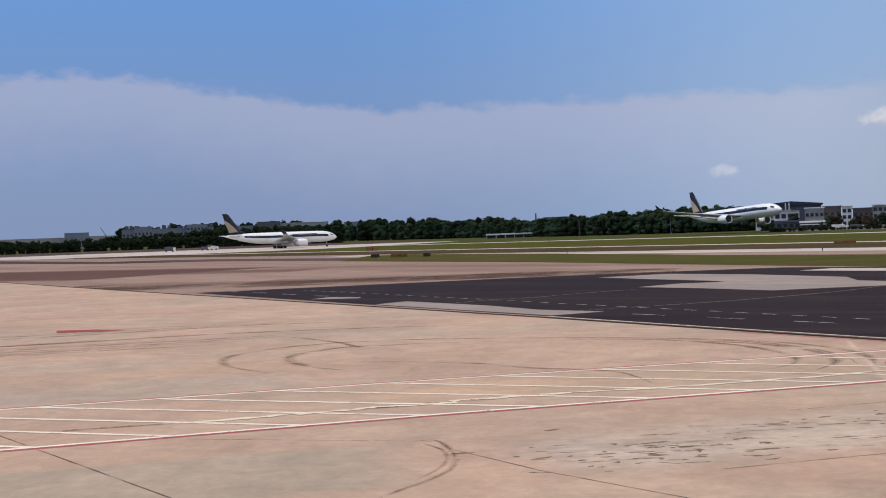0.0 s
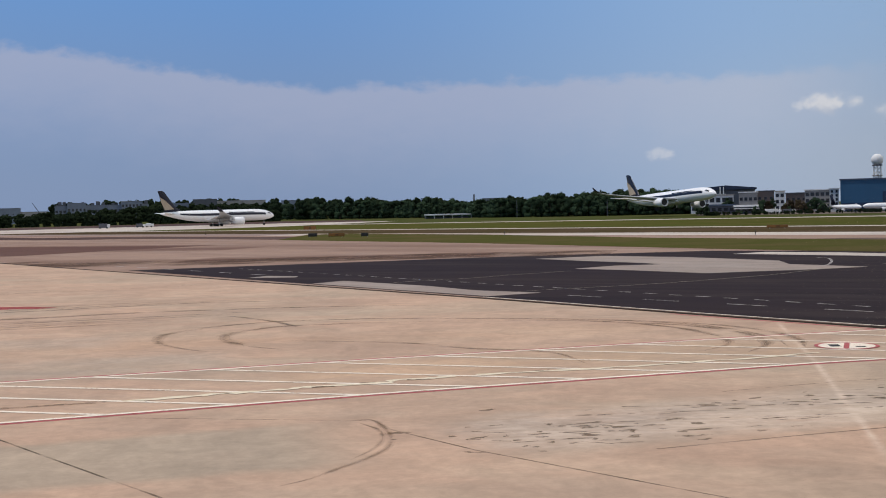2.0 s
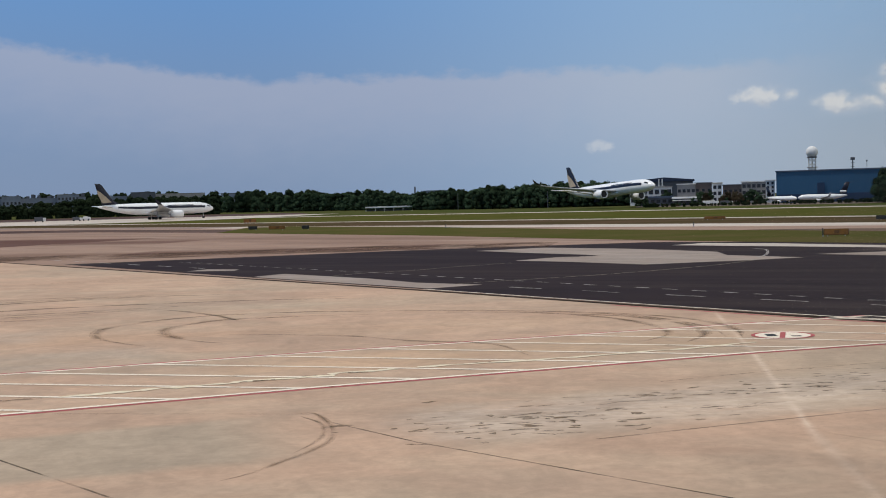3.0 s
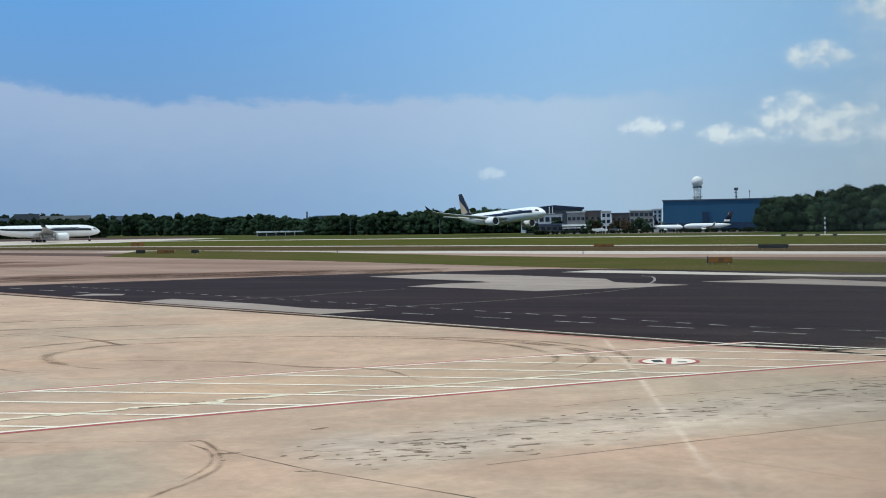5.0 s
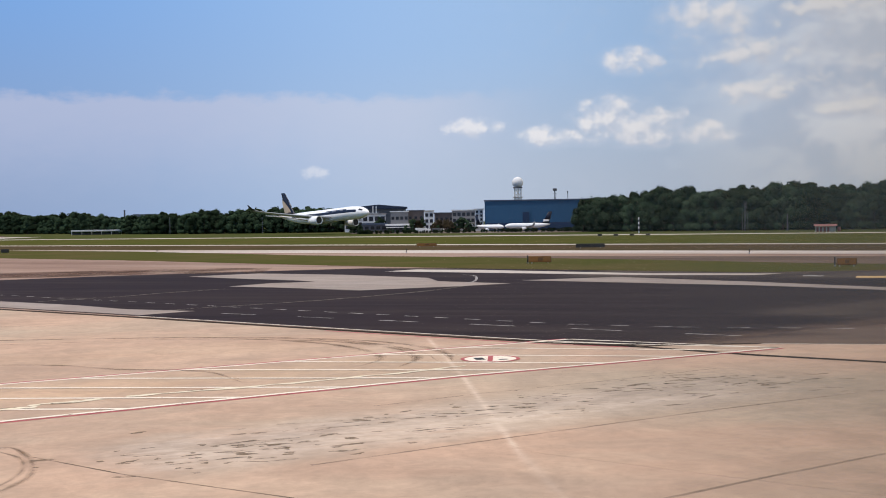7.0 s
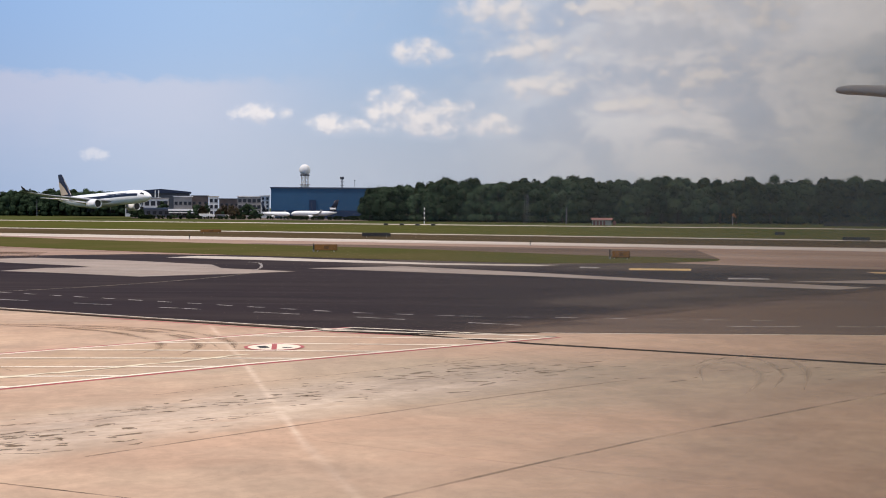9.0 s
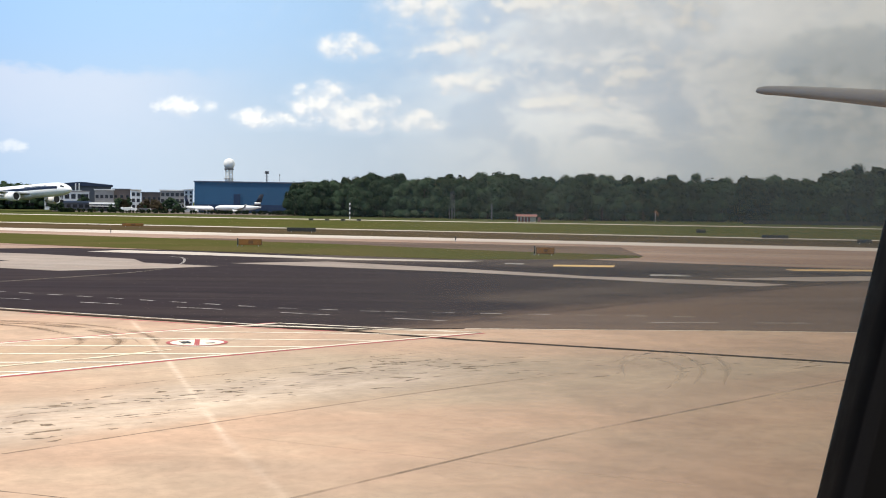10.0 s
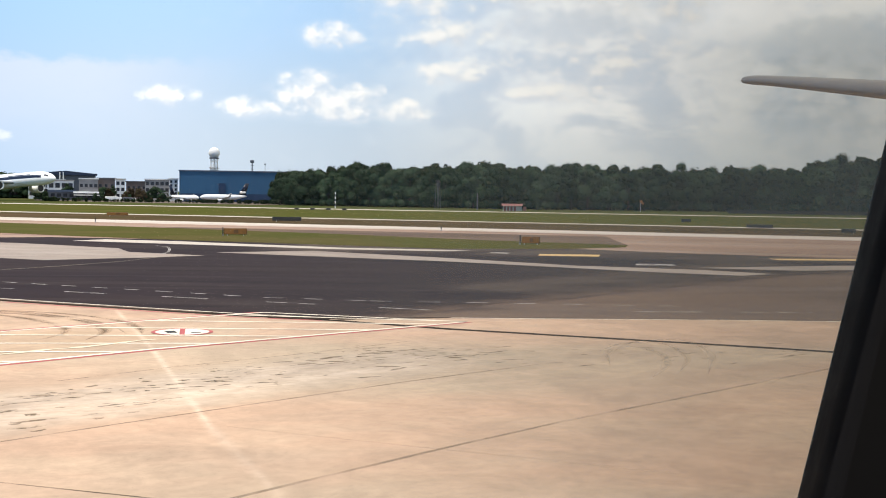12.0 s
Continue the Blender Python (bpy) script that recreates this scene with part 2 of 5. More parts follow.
def pavement(name, base, tones, turn=0.0, along=0.01, across=0.12, rough=0.9, spec=0.2, mottle=0.16, wear=(), grit=0.22, blotch=0.08):
    """Paving with long streaks left by wheels, wide patches of other tones, and grain."""
    m = bpy.data.materials.new(name)
    m.use_nodes = True
    k = Net(m.node_tree)
    b = m.node_tree.nodes["Principled BSDF"]
    co = k.n("ShaderNodeTexCoord").outputs["Object"]
    c_, s_ = math.cos(radians(turn)), math.sin(radians(turn))
    u = k.vec("DOT_PRODUCT", co, (c_, s_, 0.0))
    v = k.vec("DOT_PRODUCT", co, (-s_, c_, 0.0))
    c = base
    for i, (tone, share, zoom) in enumerate(tones):
        q = k.xyz(k.math("MULTIPLY", u, across * zoom), k.math("MULTIPLY", v, along * zoom), i * 7.3)
        c = k.mix(k.math("MULTIPLY", k.ramp(k.noise(q, 1.0, 5.0, 0.6, 0.3), 0.46, 0.66), share), c, tone)
    for (ax, ay), (bx, by), half, soft, tone, share, fleck in wear:
        # a worn band from a to b: half width, soft edge, colour, strength, size of its flecks
        L = math.hypot(bx - ax, by - ay)
        ux, uy = (bx - ax) / L, (by - ay) / L
        off = k.math("ABSOLUTE", k.math("SUBTRACT", k.vec("DOT_PRODUCT", co, (-uy, ux, 0.0)), -uy * ax + ux * ay))
        run = k.math("SUBTRACT", k.vec("DOT_PRODUCT", co, (ux, uy, 0.0)), ux * ax + uy * ay)
        rough_edge = k.math("ADD", off, k.math("MULTIPLY", k.math("SUBTRACT", k.noise(co, 0.45, 5.0, 0.6), 0.5), soft * 2.0))
        f = k.math("MULTIPLY", k.ramp(rough_edge, half + soft, half - soft), k.math("MULTIPLY", k.ramp(run, -1.5, 1.5), k.ramp(run, L + 1.5, L - 1.5)))
        if fleck:
            f = k.math("MULTIPLY", f, k.ramp(k.noise(k.vec("MULTIPLY", co, (0.45, 1.4, 1.0)), fleck, 6.0, 0.7), 0.36, 0.62, 0.3, 1.0))
        c = k.mix(k.math("MULTIPLY", f, share), c, tone)
    patch = k.noise(co, 0.11, 6.0, 0.65, 0.5)
    c = k.mix(mottle, c, k.mix(k.ramp(patch, 0.3, 0.7), (0.30, 0.30, 0.31), (0.70, 0.69, 0.67)), "OVERLAY")
    small = k.noise(co, 0.55, 7.0, 0.7, 0.8)
    c = k.mix(blotch, c, k.mix(k.ramp(small, 0.34, 0.66), (0.24, 0.25, 0.25), (0.76, 0.75, 0.74)), "OVERLAY")
    grain = k.noise(co, 3.0, 6.0, 0.75)
    c = k.mix(grit, c, k.mix(k.ramp(grain, 0.25, 0.75), (0.22, 0.22, 0.22), (0.78, 0.78, 0.78)), "OVERLAY")
    k.put(b.inputs["Base Color"], c)
    k.put(b.inputs["Roughness"], k.ramp(grain, 0.2, 0.8, rough - 0.08, min(rough + 0.08, 1.0)))
    b.inputs["Specular IOR Level"].default_value = spec
    bn = k.n("ShaderNodeBump")
    bn.inputs["Strength"].default_value, bn.inputs["Distance"].default_value = 0.25, 0.02
    k.put(bn.inputs["Height"], grain)
    k.put(b.inputs["Normal"], bn.outputs[0])
    return m


WEAR = [((-4.0, 41.3), (15.0, 45.0), 2.4, 1.6, (0.47, 0.315, 0.195, 1), 0.55, 0.3), ((-26.0, 52.5), (-3.0, 53.5), 2.6, 1.8, (0.43, 0.275, 0.18, 1), 0.6, 0.25), ((-3.0, 53.0), (14.0, 54.0), 2.6, 1.8, (0.44, 0.285, 0.19, 1), 0.5, 0.25),
        ((2.6, 29.3), (24.0, 35.2), 2.9, 0.7, (0.385, 0.305, 0.23, 1), 0.65, 0.2), ((2.0, 29.2), (22.0, 34.6), 1.9, 1.2, (0.58, 0.465, 0.37, 1), 0.68, 1.3), ((1.0, 29.6), (24.0, 36.0), 1.0, 1.0, (0.24, 0.19, 0.15, 1), 0.42, 2.2),
        ((18.0, 35.6), (34.0, 30.0), 1.6, 1.2, (0.30, 0.24, 0.18, 1), 0.5, 1.6), ((17.8, 54.5), (14.5, 40.5), 0.07, 0.12, (0.62, 0.48, 0.37, 1), 0.6, 0.5),
        ((14.5, 40.5), (10.9, 26.6), 0.07, 0.12, (0.64, 0.50, 0.39, 1), 0.7, 0.5), ((10.9, 26.6), (9.4, 19.5), 0.09, 0.18, (0.58, 0.45, 0.35, 1), 0.36, 0.5),
        ((-22.0, 24.2), (-1.4, 29.1), 2.7, 0.5, (0.335, 0.275, 0.205, 1), 0.75, 0), ((-40.0, 39.0), (-6.0, 46.5), 2.6, 1.6, (0.37, 0.295, 0.23, 1), 0.7, 0.2), ((-34.0, 52.0), (-12.0, 55.0), 2.4, 1.8, (0.36, 0.29, 0.23, 1), 0.6, 0.25), ((-60.0, 62.0), (-2.0, 70.0), 3.0, 2.5, (0.36, 0.255, 0.19, 1), 0.5, 0.25)]
CONCRETE = pavement("apron_concrete", (0.445, 0.299, 0.210, 1), [((0.385, 0.303, 0.220, 1), 0.85, 0.4), ((0.37, 0.262, 0.19, 1), 0.45, 0.8), ((0.48, 0.355, 0.252, 1), 0.4, 1.5), ((0.36, 0.27, 0.20, 1), 0.25, 3.2)], turn=78.0, along=0.09, across=0.2, grit=0.17, mottle=0.24, blotch=0.17, spec=0.1, wear=WEAR)
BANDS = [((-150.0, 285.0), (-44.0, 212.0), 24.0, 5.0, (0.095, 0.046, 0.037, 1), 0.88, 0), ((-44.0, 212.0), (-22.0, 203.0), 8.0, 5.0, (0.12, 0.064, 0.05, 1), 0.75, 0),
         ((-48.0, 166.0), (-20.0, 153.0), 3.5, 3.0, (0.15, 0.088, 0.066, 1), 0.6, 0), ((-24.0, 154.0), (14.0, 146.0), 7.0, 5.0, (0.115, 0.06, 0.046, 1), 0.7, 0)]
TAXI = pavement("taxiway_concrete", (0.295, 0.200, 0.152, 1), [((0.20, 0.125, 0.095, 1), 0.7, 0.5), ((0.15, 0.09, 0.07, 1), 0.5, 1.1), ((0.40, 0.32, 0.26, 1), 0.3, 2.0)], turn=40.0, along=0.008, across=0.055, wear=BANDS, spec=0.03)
PALE = pavement("pale_concrete", (0.50, 0.44, 0.38, 1), [((0.36, 0.28, 0.23, 1), 0.6, 1.0), ((0.27, 0.19, 0.15, 1), 0.5, 2.0)], turn=38.0, along=0.006, across=0.05, wear=[((-320.0, 707.0), (-26.0, 327.0), 9.5, 2.0, (0.19, 0.125, 0.10, 1), 0.85, 0)])
PATCH = pavement("weathered_concrete", (0.275, 0.220, 0.183, 1), [((0.22, 0.175, 0.145, 1), 0.7, 1.0), ((0.33, 0.28, 0.24, 1), 0.5, 2.0)], turn=33.0, along=0.05, across=0.15)
DUST = [((26.0, 46.0), (47.0, 53.4), 1.0, 2.0, (0.12, 0.078, 0.055, 1), 0.9, 0.25), ((47.0, 53.4), (84.0, 64.5), 1.4, 2.4, (0.12, 0.078, 0.055, 1), 0.9, 0.2), ((40.0, 56.0), (80.0, 72.0), 4.5, 4.0, (0.082, 0.060, 0.047, 1), 0.8, 0.15), ((54.0, 112.0), (93.0, 75.0), 9.0, 4.0, (0.088, 0.066, 0.053, 1), 0.85, 0.1)]
FADE = [((26.0, 46.4), (46.0, 53.6), 0.9, 1.6, (0.036, 0.024, 0.022, 1), 0.9, 0.25), ((46.0, 53.6), (84.0, 66.0), 1.6, 2.6, (0.036, 0.024, 0.022, 1), 0.9, 0.2)]
ASPHALT = pavement("asphalt", (0.024, 0.0158, 0.0168, 1), [((0.036, 0.0245, 0.0225, 1), 0.8, 0.6), ((0.016, 0.0108, 0.0122, 1), 0.7, 1.4), ((0.050, 0.037, 0.032, 1), 0.45, 3.0)], turn=60.0, along=0.02, across=0.16, spec=0.06, wear=DUST)
BROWN = pavement("worn_asphalt", (0.125, 0.080, 0.055, 1), [((0.070, 0.046, 0.034, 1), 0.85, 0.8), ((0.16, 0.112, 0.088, 1), 0.6, 1.6)], turn=62.0, along=0.02, across=0.12, spec=0.1, wear=FADE)
GRASS = surface("mown_grass", (0.058, 0.068, 0.015), (0.082, 0.074, 0.024), 0.95, big=0.06, fine=1.2, bump=0.6, c3=(0.115, 0.074, 0.040), spec=0.0)
GRASS_DRY = surface("dry_mown_grass", (0.064, 0.067, 0.020), (0.088, 0.072, 0.030), 0.95, big=0.06, fine=1.2, bump=0.6, c3=(0.055, 0.064, 0.018), spec=0.0)
FIELD = surface("rough_grass", (0.050, 0.063, 0.018), (0.070, 0.071, 0.028), 0.95, big=0.02, fine=0.8, c3=(0.085, 0.068, 0.035), spec=0.0)
SCRUB = surface("dry_verge", (0.062, 0.048, 0.024), (0.085, 0.058, 0.036), 0.95, big=0.05, fine=1.0, c3=(0.045, 0.044, 0.014), spec=0.0)
DARK_STRIP = pavement("stained_shoulder", (0.075, 0.046, 0.040, 1), [((0.13, 0.085, 0.07, 1), 0.8, 1.0), ((0.05, 0.031, 0.028, 1), 0.7, 2.0)], turn=38.0, along=0.006, across=0.06, spec=0.03)
RED_PAINT = worn("red_paint", (0.40, 0.085, 0.08), 0.8)
DEEP_RED = worn("deep_red_paint", (0.30, 0.045, 0.035), 0.75)
WHITE_PAINT = worn("white_paint", (0.80, 0.69, 0.55), 0.78)
FAINT_PAINT = worn("faded_white_paint", (0.35, 0.31, 0.28), 0.6)
GUIDE_PAINT = worn("faded_ochre_paint", (0.25, 0.20, 0.145), 0.6)
YELLOW_PAINT = worn("yellow_paint", (0.60, 0.38, 0.15), 0.8)
RUBBER = film_of("tyre_rubber", (0.19, 0.128, 0.088), 0.22, 0.5)
SWIRL = film_of("faint_rubber", (0.20, 0.15, 0.105), 0.06, 0.8)
FILM = film_of("rubber_film", (0.12, 0.078, 0.06), 0.7, 0.09)
OLDMARK = film_of("dark_stain", (0.20, 0.145, 0.10), 0.8, 2.2)
SOFT_JOINT = film_of("soft_joint_dirt", (0.20, 0.15, 0.11), 0.5, 0.45)
JOINT = film_of("joint_sealant", (0.12, 0.088, 0.066), 0.72, 0.5)
PLANE_WHITE = surface("white_aircraft_paint", (0.86, 0.86, 0.85), (0.82, 0.82, 0.81), 0.25, big=0.2, fine=2.0, spec=0.5)
PLANE_GREY = surface("grey_wing_paint", (0.42, 0.43, 0.44), (0.36, 0.37, 0.38), 0.35, big=0.3, fine=2.0)
NAVY = surface("navy_paint", (0.007, 0.008, 0.019), (0.010, 0.011, 0.024), 0.3, big=0.4, fine=3.0)
GOLD = surface("gold_paint", (0.40, 0.325, 0.23), (0.34, 0.27, 0.19), 0.35, big=0.4, fine=3.0)
GLASS_DARK = surface("dark_glass", (0.02, 0.022, 0.026), (0.03, 0.033, 0.04), 0.08, big=1.0, fine=3.0, spec=0.6)
TYRE = surface("black_rubber", (0.02, 0.02, 0.02), (0.03, 0.03, 0.03), 0.9, big=2.0, fine=20.0)
METAL = surface("bare_metal", (0.45, 0.45, 0.46), (0.36, 0.36, 0.37), 0.35, 0.9, big=1.0, fine=9.0)
BARK = surface("bark", (0.05, 0.038, 0.028), (0.035, 0.027, 0.02), 0.9, big=0.8, fine=5.0, bump=0.5)
LEAF = surface("leaves", (0.0250, 0.0430, 0.0250), (0.0390, 0.0610, 0.0340), 0.85, big=0.25, fine=1.5, c3=(0.050, 0.070, 0.036), spec=0.0, per=0.4)
LEAF_BROWN = surface("dry_leaves", (0.055, 0.040, 0.026), (0.042, 0.036, 0.020), 0.85, big=0.25, fine=1.5, c3=(0.075, 0.048, 0.034), spec=0.0, per=0.35)
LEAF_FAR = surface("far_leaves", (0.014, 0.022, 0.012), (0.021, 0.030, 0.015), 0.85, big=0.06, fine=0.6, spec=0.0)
SIGN_ORANGE = surface("orange_sign_face", (0.27, 0.115, 0.022), (0.20, 0.088, 0.018), 0.6, big=0.8, fine=4.0)
SIGN_CASE = surface("dark_sign_case", (0.15, 0.07, 0.022), (0.12, 0.058, 0.02), 0.6, big=0.8, fine=4.0)
SIGN_BLACK = surface("black_sign_face", (0.02, 0.02, 0.018), (0.035, 0.033, 0.03), 0.6, big=0.8, fine=4.0)
HANGAR_BLUE = surface("blue_cladding", (0.018, 0.082, 0.17), (0.022, 0.094, 0.19), 0.6, big=0.05, fine=0.5, stretch=(1, 1, 0.15))
HANGAR_DARK = surface("dark_blue_door", (0.010, 0.030, 0.075), (0.014, 0.036, 0.09), 0.5, big=0.1, fine=0.6)
ROOF_BLUE = surface("slate_blue_roof", (0.06, 0.085, 0.13), (0.075, 0.10, 0.15), 0.5, big=0.2, fine=1.0)
NAVY_ROOF = surface("navy_sheet_roof", (0.022, 0.032, 0.062), (0.03, 0.042, 0.075), 0.6, big=0.2, fine=1.0, spec=0.2)
CREAM = surface("cream_plaster", (0.46, 0.425, 0.365), (0.39, 0.365, 0.315), 0.85, big=0.15, fine=1.0)
GREY_WALL = surface("grey_plaster", (0.33, 0.315, 0.30), (0.27, 0.26, 0.25), 0.85, big=0.15, fine=1.0)
BRICK_WALL = surface("brown_brickwork", (0.17, 0.135, 0.122), (0.135, 0.108, 0.098), 0.85, big=0.2, fine=1.2)
WHITE_WALL = surface("white_wall", (0.74, 0.74, 0.72), (0.66, 0.66, 0.65), 0.8, big=0.15, fine=1.0)
EARTH = surface("bare_earth", (0.16, 0.125, 0.10), (0.12, 0.095, 0.075), 0.95, big=0.05, fine=1.0, c3=(0.075, 0.075, 0.045), spec=0.1)
# bluish aerial haze is mixed into this wall colour
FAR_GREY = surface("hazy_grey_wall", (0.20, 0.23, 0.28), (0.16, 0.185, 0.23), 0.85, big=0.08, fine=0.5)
DARK_WALL = surface("dark_grey_wall", (0.10, 0.105, 0.12), (0.085, 0.09, 0.105), 0.8, big=0.15, fine=1.0)
RED_ROOF = surface("red_sheet_roof", (0.26, 0.115, 0.095), (0.21, 0.09, 0.075), 0.6, big=0.4, fine=2.0)
SEAL = surface("black_window_surround", (0.003, 0.003, 0.004), (0.005, 0.005, 0.006), 0.7, big=8.0, fine=60.0, spec=0.08)
OWN_WING = surface("pale_wing_paint", (0.215, 0.19, 0.18), (0.19, 0.172, 0.165), 0.5, big=0.25, fine=1.2)
CABIN = surface("grey_cabin_lining", (0.30, 0.30, 0.30), (0.27, 0.27, 0.27), 0.7, big=3.0, fine=30.0)


# ---- mesh helpers ----
def mesh_from(name, verts, faces, mat, smooth=False):
    me = bpy.data.meshes.new(name)
    me.from_pydata([tuple(v) for v in verts], [], faces)
    me.materials.append(mat)
    if smooth:
        me.polygons.foreach_set("use_smooth", [True] * len(me.polygons))
    me.update()
    return me


def put(name, bm, mat, parent=None, label="", smooth=False, at=None):
    """Links a bmesh as one object; a part when it has a parent."""
    bmesh.ops.recalc_face_normals(bm, faces=bm.faces)
    me = bpy.data.meshes.new(name)
    bm.to_mesh(me)
    bm.free()
    me.materials.append(mat)
    if smooth:
        me.polygons.foreach_set("use_smooth", [True] * len(me.polygons))
    ob = new(name, me)
    ob.parent = parent
    if at is not None:
        ob.matrix_basis = at
    if label:
        ob["label"] = label
    return ob


def share(ob, at, name=None):
    """Another part on the same mesh, at another pose under the same parent."""
    o = new(name or ob.name.split(".")[0], ob.data)
    o.parent, o.matrix_basis = ob.parent, at
    if "label" in ob:
        o["label"] = ob["label"]
    return o


def thing(name, at, label, category, group="", kind=""):
    e = new(name)
    e.empty_display_size = 0.5
    e.matrix_basis = at
    return tagged(e, label, category, group, kind)


def box(bm, x0, x1, y0, y1, z0, z1, bevel=0.0):
    m = Matrix.LocRotScale(((x0 + x1) / 2, (y0 + y1) / 2, (z0 + z1) / 2), None, (x1 - x0, y1 - y0, z1 - z0))
    vs = bmesh.ops.create_cube(bm, size=1.0, matrix=m)["verts"]
    if bevel:
        es = list({e for v in vs for e in v.link_edges})
        bmesh.ops.bevel(bm, geom=es, offset=bevel, segments=2, affect="EDGES", profile=0.5)
    return bm


def boxed(*a, **k):
    return box(bmesh.new(), *a, **k)


def tube(bm, a, b, r0, r1=None, seg=10):
    a, b = Vector(a), Vector(b)
    r1 = r0 if r1 is None else r1
    m = Matrix.Translation((a + b) / 2) @ (b - a).to_track_quat("Z", "Y").to_matrix().to_4x4()
    bmesh.ops.create_cone(bm, cap_ends=True, segments=seg, radius1=r0, radius2=r1, depth=(b - a).length, matrix=m)
    return bm


def loft(bm, rings, cap=True):
    rows = [[bm.verts.new(p) for p in r] for r in rings]
    n = len(rows[0])
    for r, s in zip(rows, rows[1:]):
        for i in range(n):
            bm.faces.new((r[i], r[(i + 1) % n], s[(i + 1) % n], s[i]))
    if cap:
        bm.faces.new(rows[0])
        bm.faces.new(rows[-1][::-1])
    return bm


def slab(name, pts, z0, z1, mat, label="", category="", kind="structure", parent=None):
    """A flat sheet with an outline, from z0 up to z1."""
    bm = bmesh.new()
    lo, hi = [bm.verts.new((p[0], p[1], z0)) for p in pts], [bm.verts.new((p[0], p[1], z1)) for p in pts]
    bm.faces.new(hi)
    n = len(pts)
    for i in range(n):
        bm.faces.new((lo[i], lo[(i + 1) % n], hi[(i + 1) % n], hi[i]))
    bmesh.ops.triangulate(bm, faces=[f for f in bm.faces if len(f.verts) > 4])
    ob = put(name, bm, mat, parent)
    return tagged(ob, label, category, kind=kind) if not parent else ob


def ribbon_bm(bm, pts, w, z, wob=0.0, seed=0):
    """A strip of width w along a line of points."""
    rnd = random.Random(seed)
    P = [Vector((p[0], p[1], z)) for p in pts]
    rows = []
    for i, p in enumerate(P):
        d = (P[min(i + 1, len(P) - 1)] - P[max(i - 1, 0)]).normalized()
        s = Vector((-d.y, d.x, 0))
        ww = w * (1 + wob * (rnd.random() - 0.5)) / 2
        o = s * (wob * w * 0.5 * (rnd.random() - 0.5))
        rows.append((bm.verts.new(p + s * ww + o), bm.verts.new(p - s * ww + o)))
    for (a, b), (c, d) in zip(rows, rows[1:]):
        bm.faces.new((a, b, d, c))
    return bm


def smooth_line(pts, n=8):
    """Catmull-Rom through the points."""
    P = [Vector(p) for p in pts]
    P = [2 * P[0] - P[1], *P, 2 * P[-1] - P[-2]]
    res = []
    for i in range(1, len(P) - 2):
        for k in range(n):
            t = k / n
            a, b, c, d = P[i - 1:i + 3]
            res.append(0.5 * ((2 * b) + (c - a) * t + (2 * a - 5 * b + 4 * c - d) * t * t + (3 * b - a - 3 * c + d) * t ** 3))
    res.append(P[-2])
    return res


def ribbon(name, pts, w, z, mat, label="", category="", wob=0.0, kind="structure", parent=None, curve=0):
    if curve:
        pts = smooth_line(pts, curve)
    ob = put(name, ribbon_bm(bmesh.new(), pts, w, z, wob, len(pts)), mat, parent)
    return ob if parent else tagged(ob, label, category, kind=kind)


# ---- ground ----
bm = bmesh.new()
bmesh.ops.create_circle(bm, cap_ends=True, segments=96, radius=4700.0)
tagged(put("ground", bm, FIELD), "flat dull green rough grass of an airfield", "ground", kind="structure")


def on_line(foot, bearing, s):
    """A point s metres along a straight edge, counted from its foot towards its vanishing point."""
    return (foot[0] - s * math.sin(radians(bearing)), foot[1] + s * math.cos(radians(bearing)))


R_NEAR = ((272.8, 249.8), 42.5)      # near edge of the runway
R_FAR = ((284.0, 260.0), 42.5)
T2 = ((180.5, 143.2), 38.4)          # thin outer taxiway strip
T2_FAR = ((185.5, 147.5), 38.4)
T3 = ((148.3, 114.7), 37.7)          # broad taxiway, far edge
T3_NEAR = ((136.0, 105.0), 37.7)


def strip(name, near, far, z, mat, label, category, a=-500, b=1500, n=8):
    pts = [on_line(*near, a + (b - a) * i / n) for i in range(n + 1)] + [on_line(*far, b + (a - b) * i / n) for i in range(n + 1)]
    return slab(name, pts, 0.0, z, mat, label, category)


strip("runway", R_NEAR, R_FAR, 0.03, PALE, "pale grey concrete runway seen edge-on across grass", "runway")
strip("grass_strip", T2_FAR, R_NEAR, 0.02, GRASS, "green mown grass between runway and taxiway", "grass")
strip("taxiway_outer", T2, T2_FAR, 0.04, PALE, "narrow pale concrete taxiway edge", "taxiway")
strip("taxiway_shoulder", T3, T2, 0.025, SCRUB, "dry brown verge between two concrete strips", "taxiway")
strip("taxiway_main", T3_NEAR, T3, 0.045, PALE, "broad pale concrete taxiway", "taxiway")
slab("far_verge", [bp(0.5, 690), bp(6.0, 735), bp(12.0, 755), bp(20.0, 775), bp(32.0, 795), bp(32.0, 1120), bp(20.0, 1070), bp(12.0, 1010), bp(6.0, 970), bp(1.0, 860)], 0.0, 0.04, DARK_STRIP, "dark flat strip behind the standing jet", "taxiway")
slab("far_taxiway", [bp(-0.8, 690), bp(1.5, 620), bp(4.0, 560), bp(8.0, 535), bp(14.0, 545), bp(22.0, 590), bp(32.0, 630), bp(32.0, 800), bp(20.0, 780), bp(12.0, 760), bp(6.0, 740), bp(1.0, 710)], 0.0, 0.05, PALE, "pale concrete taxiway on which a jet stands", "taxiway")
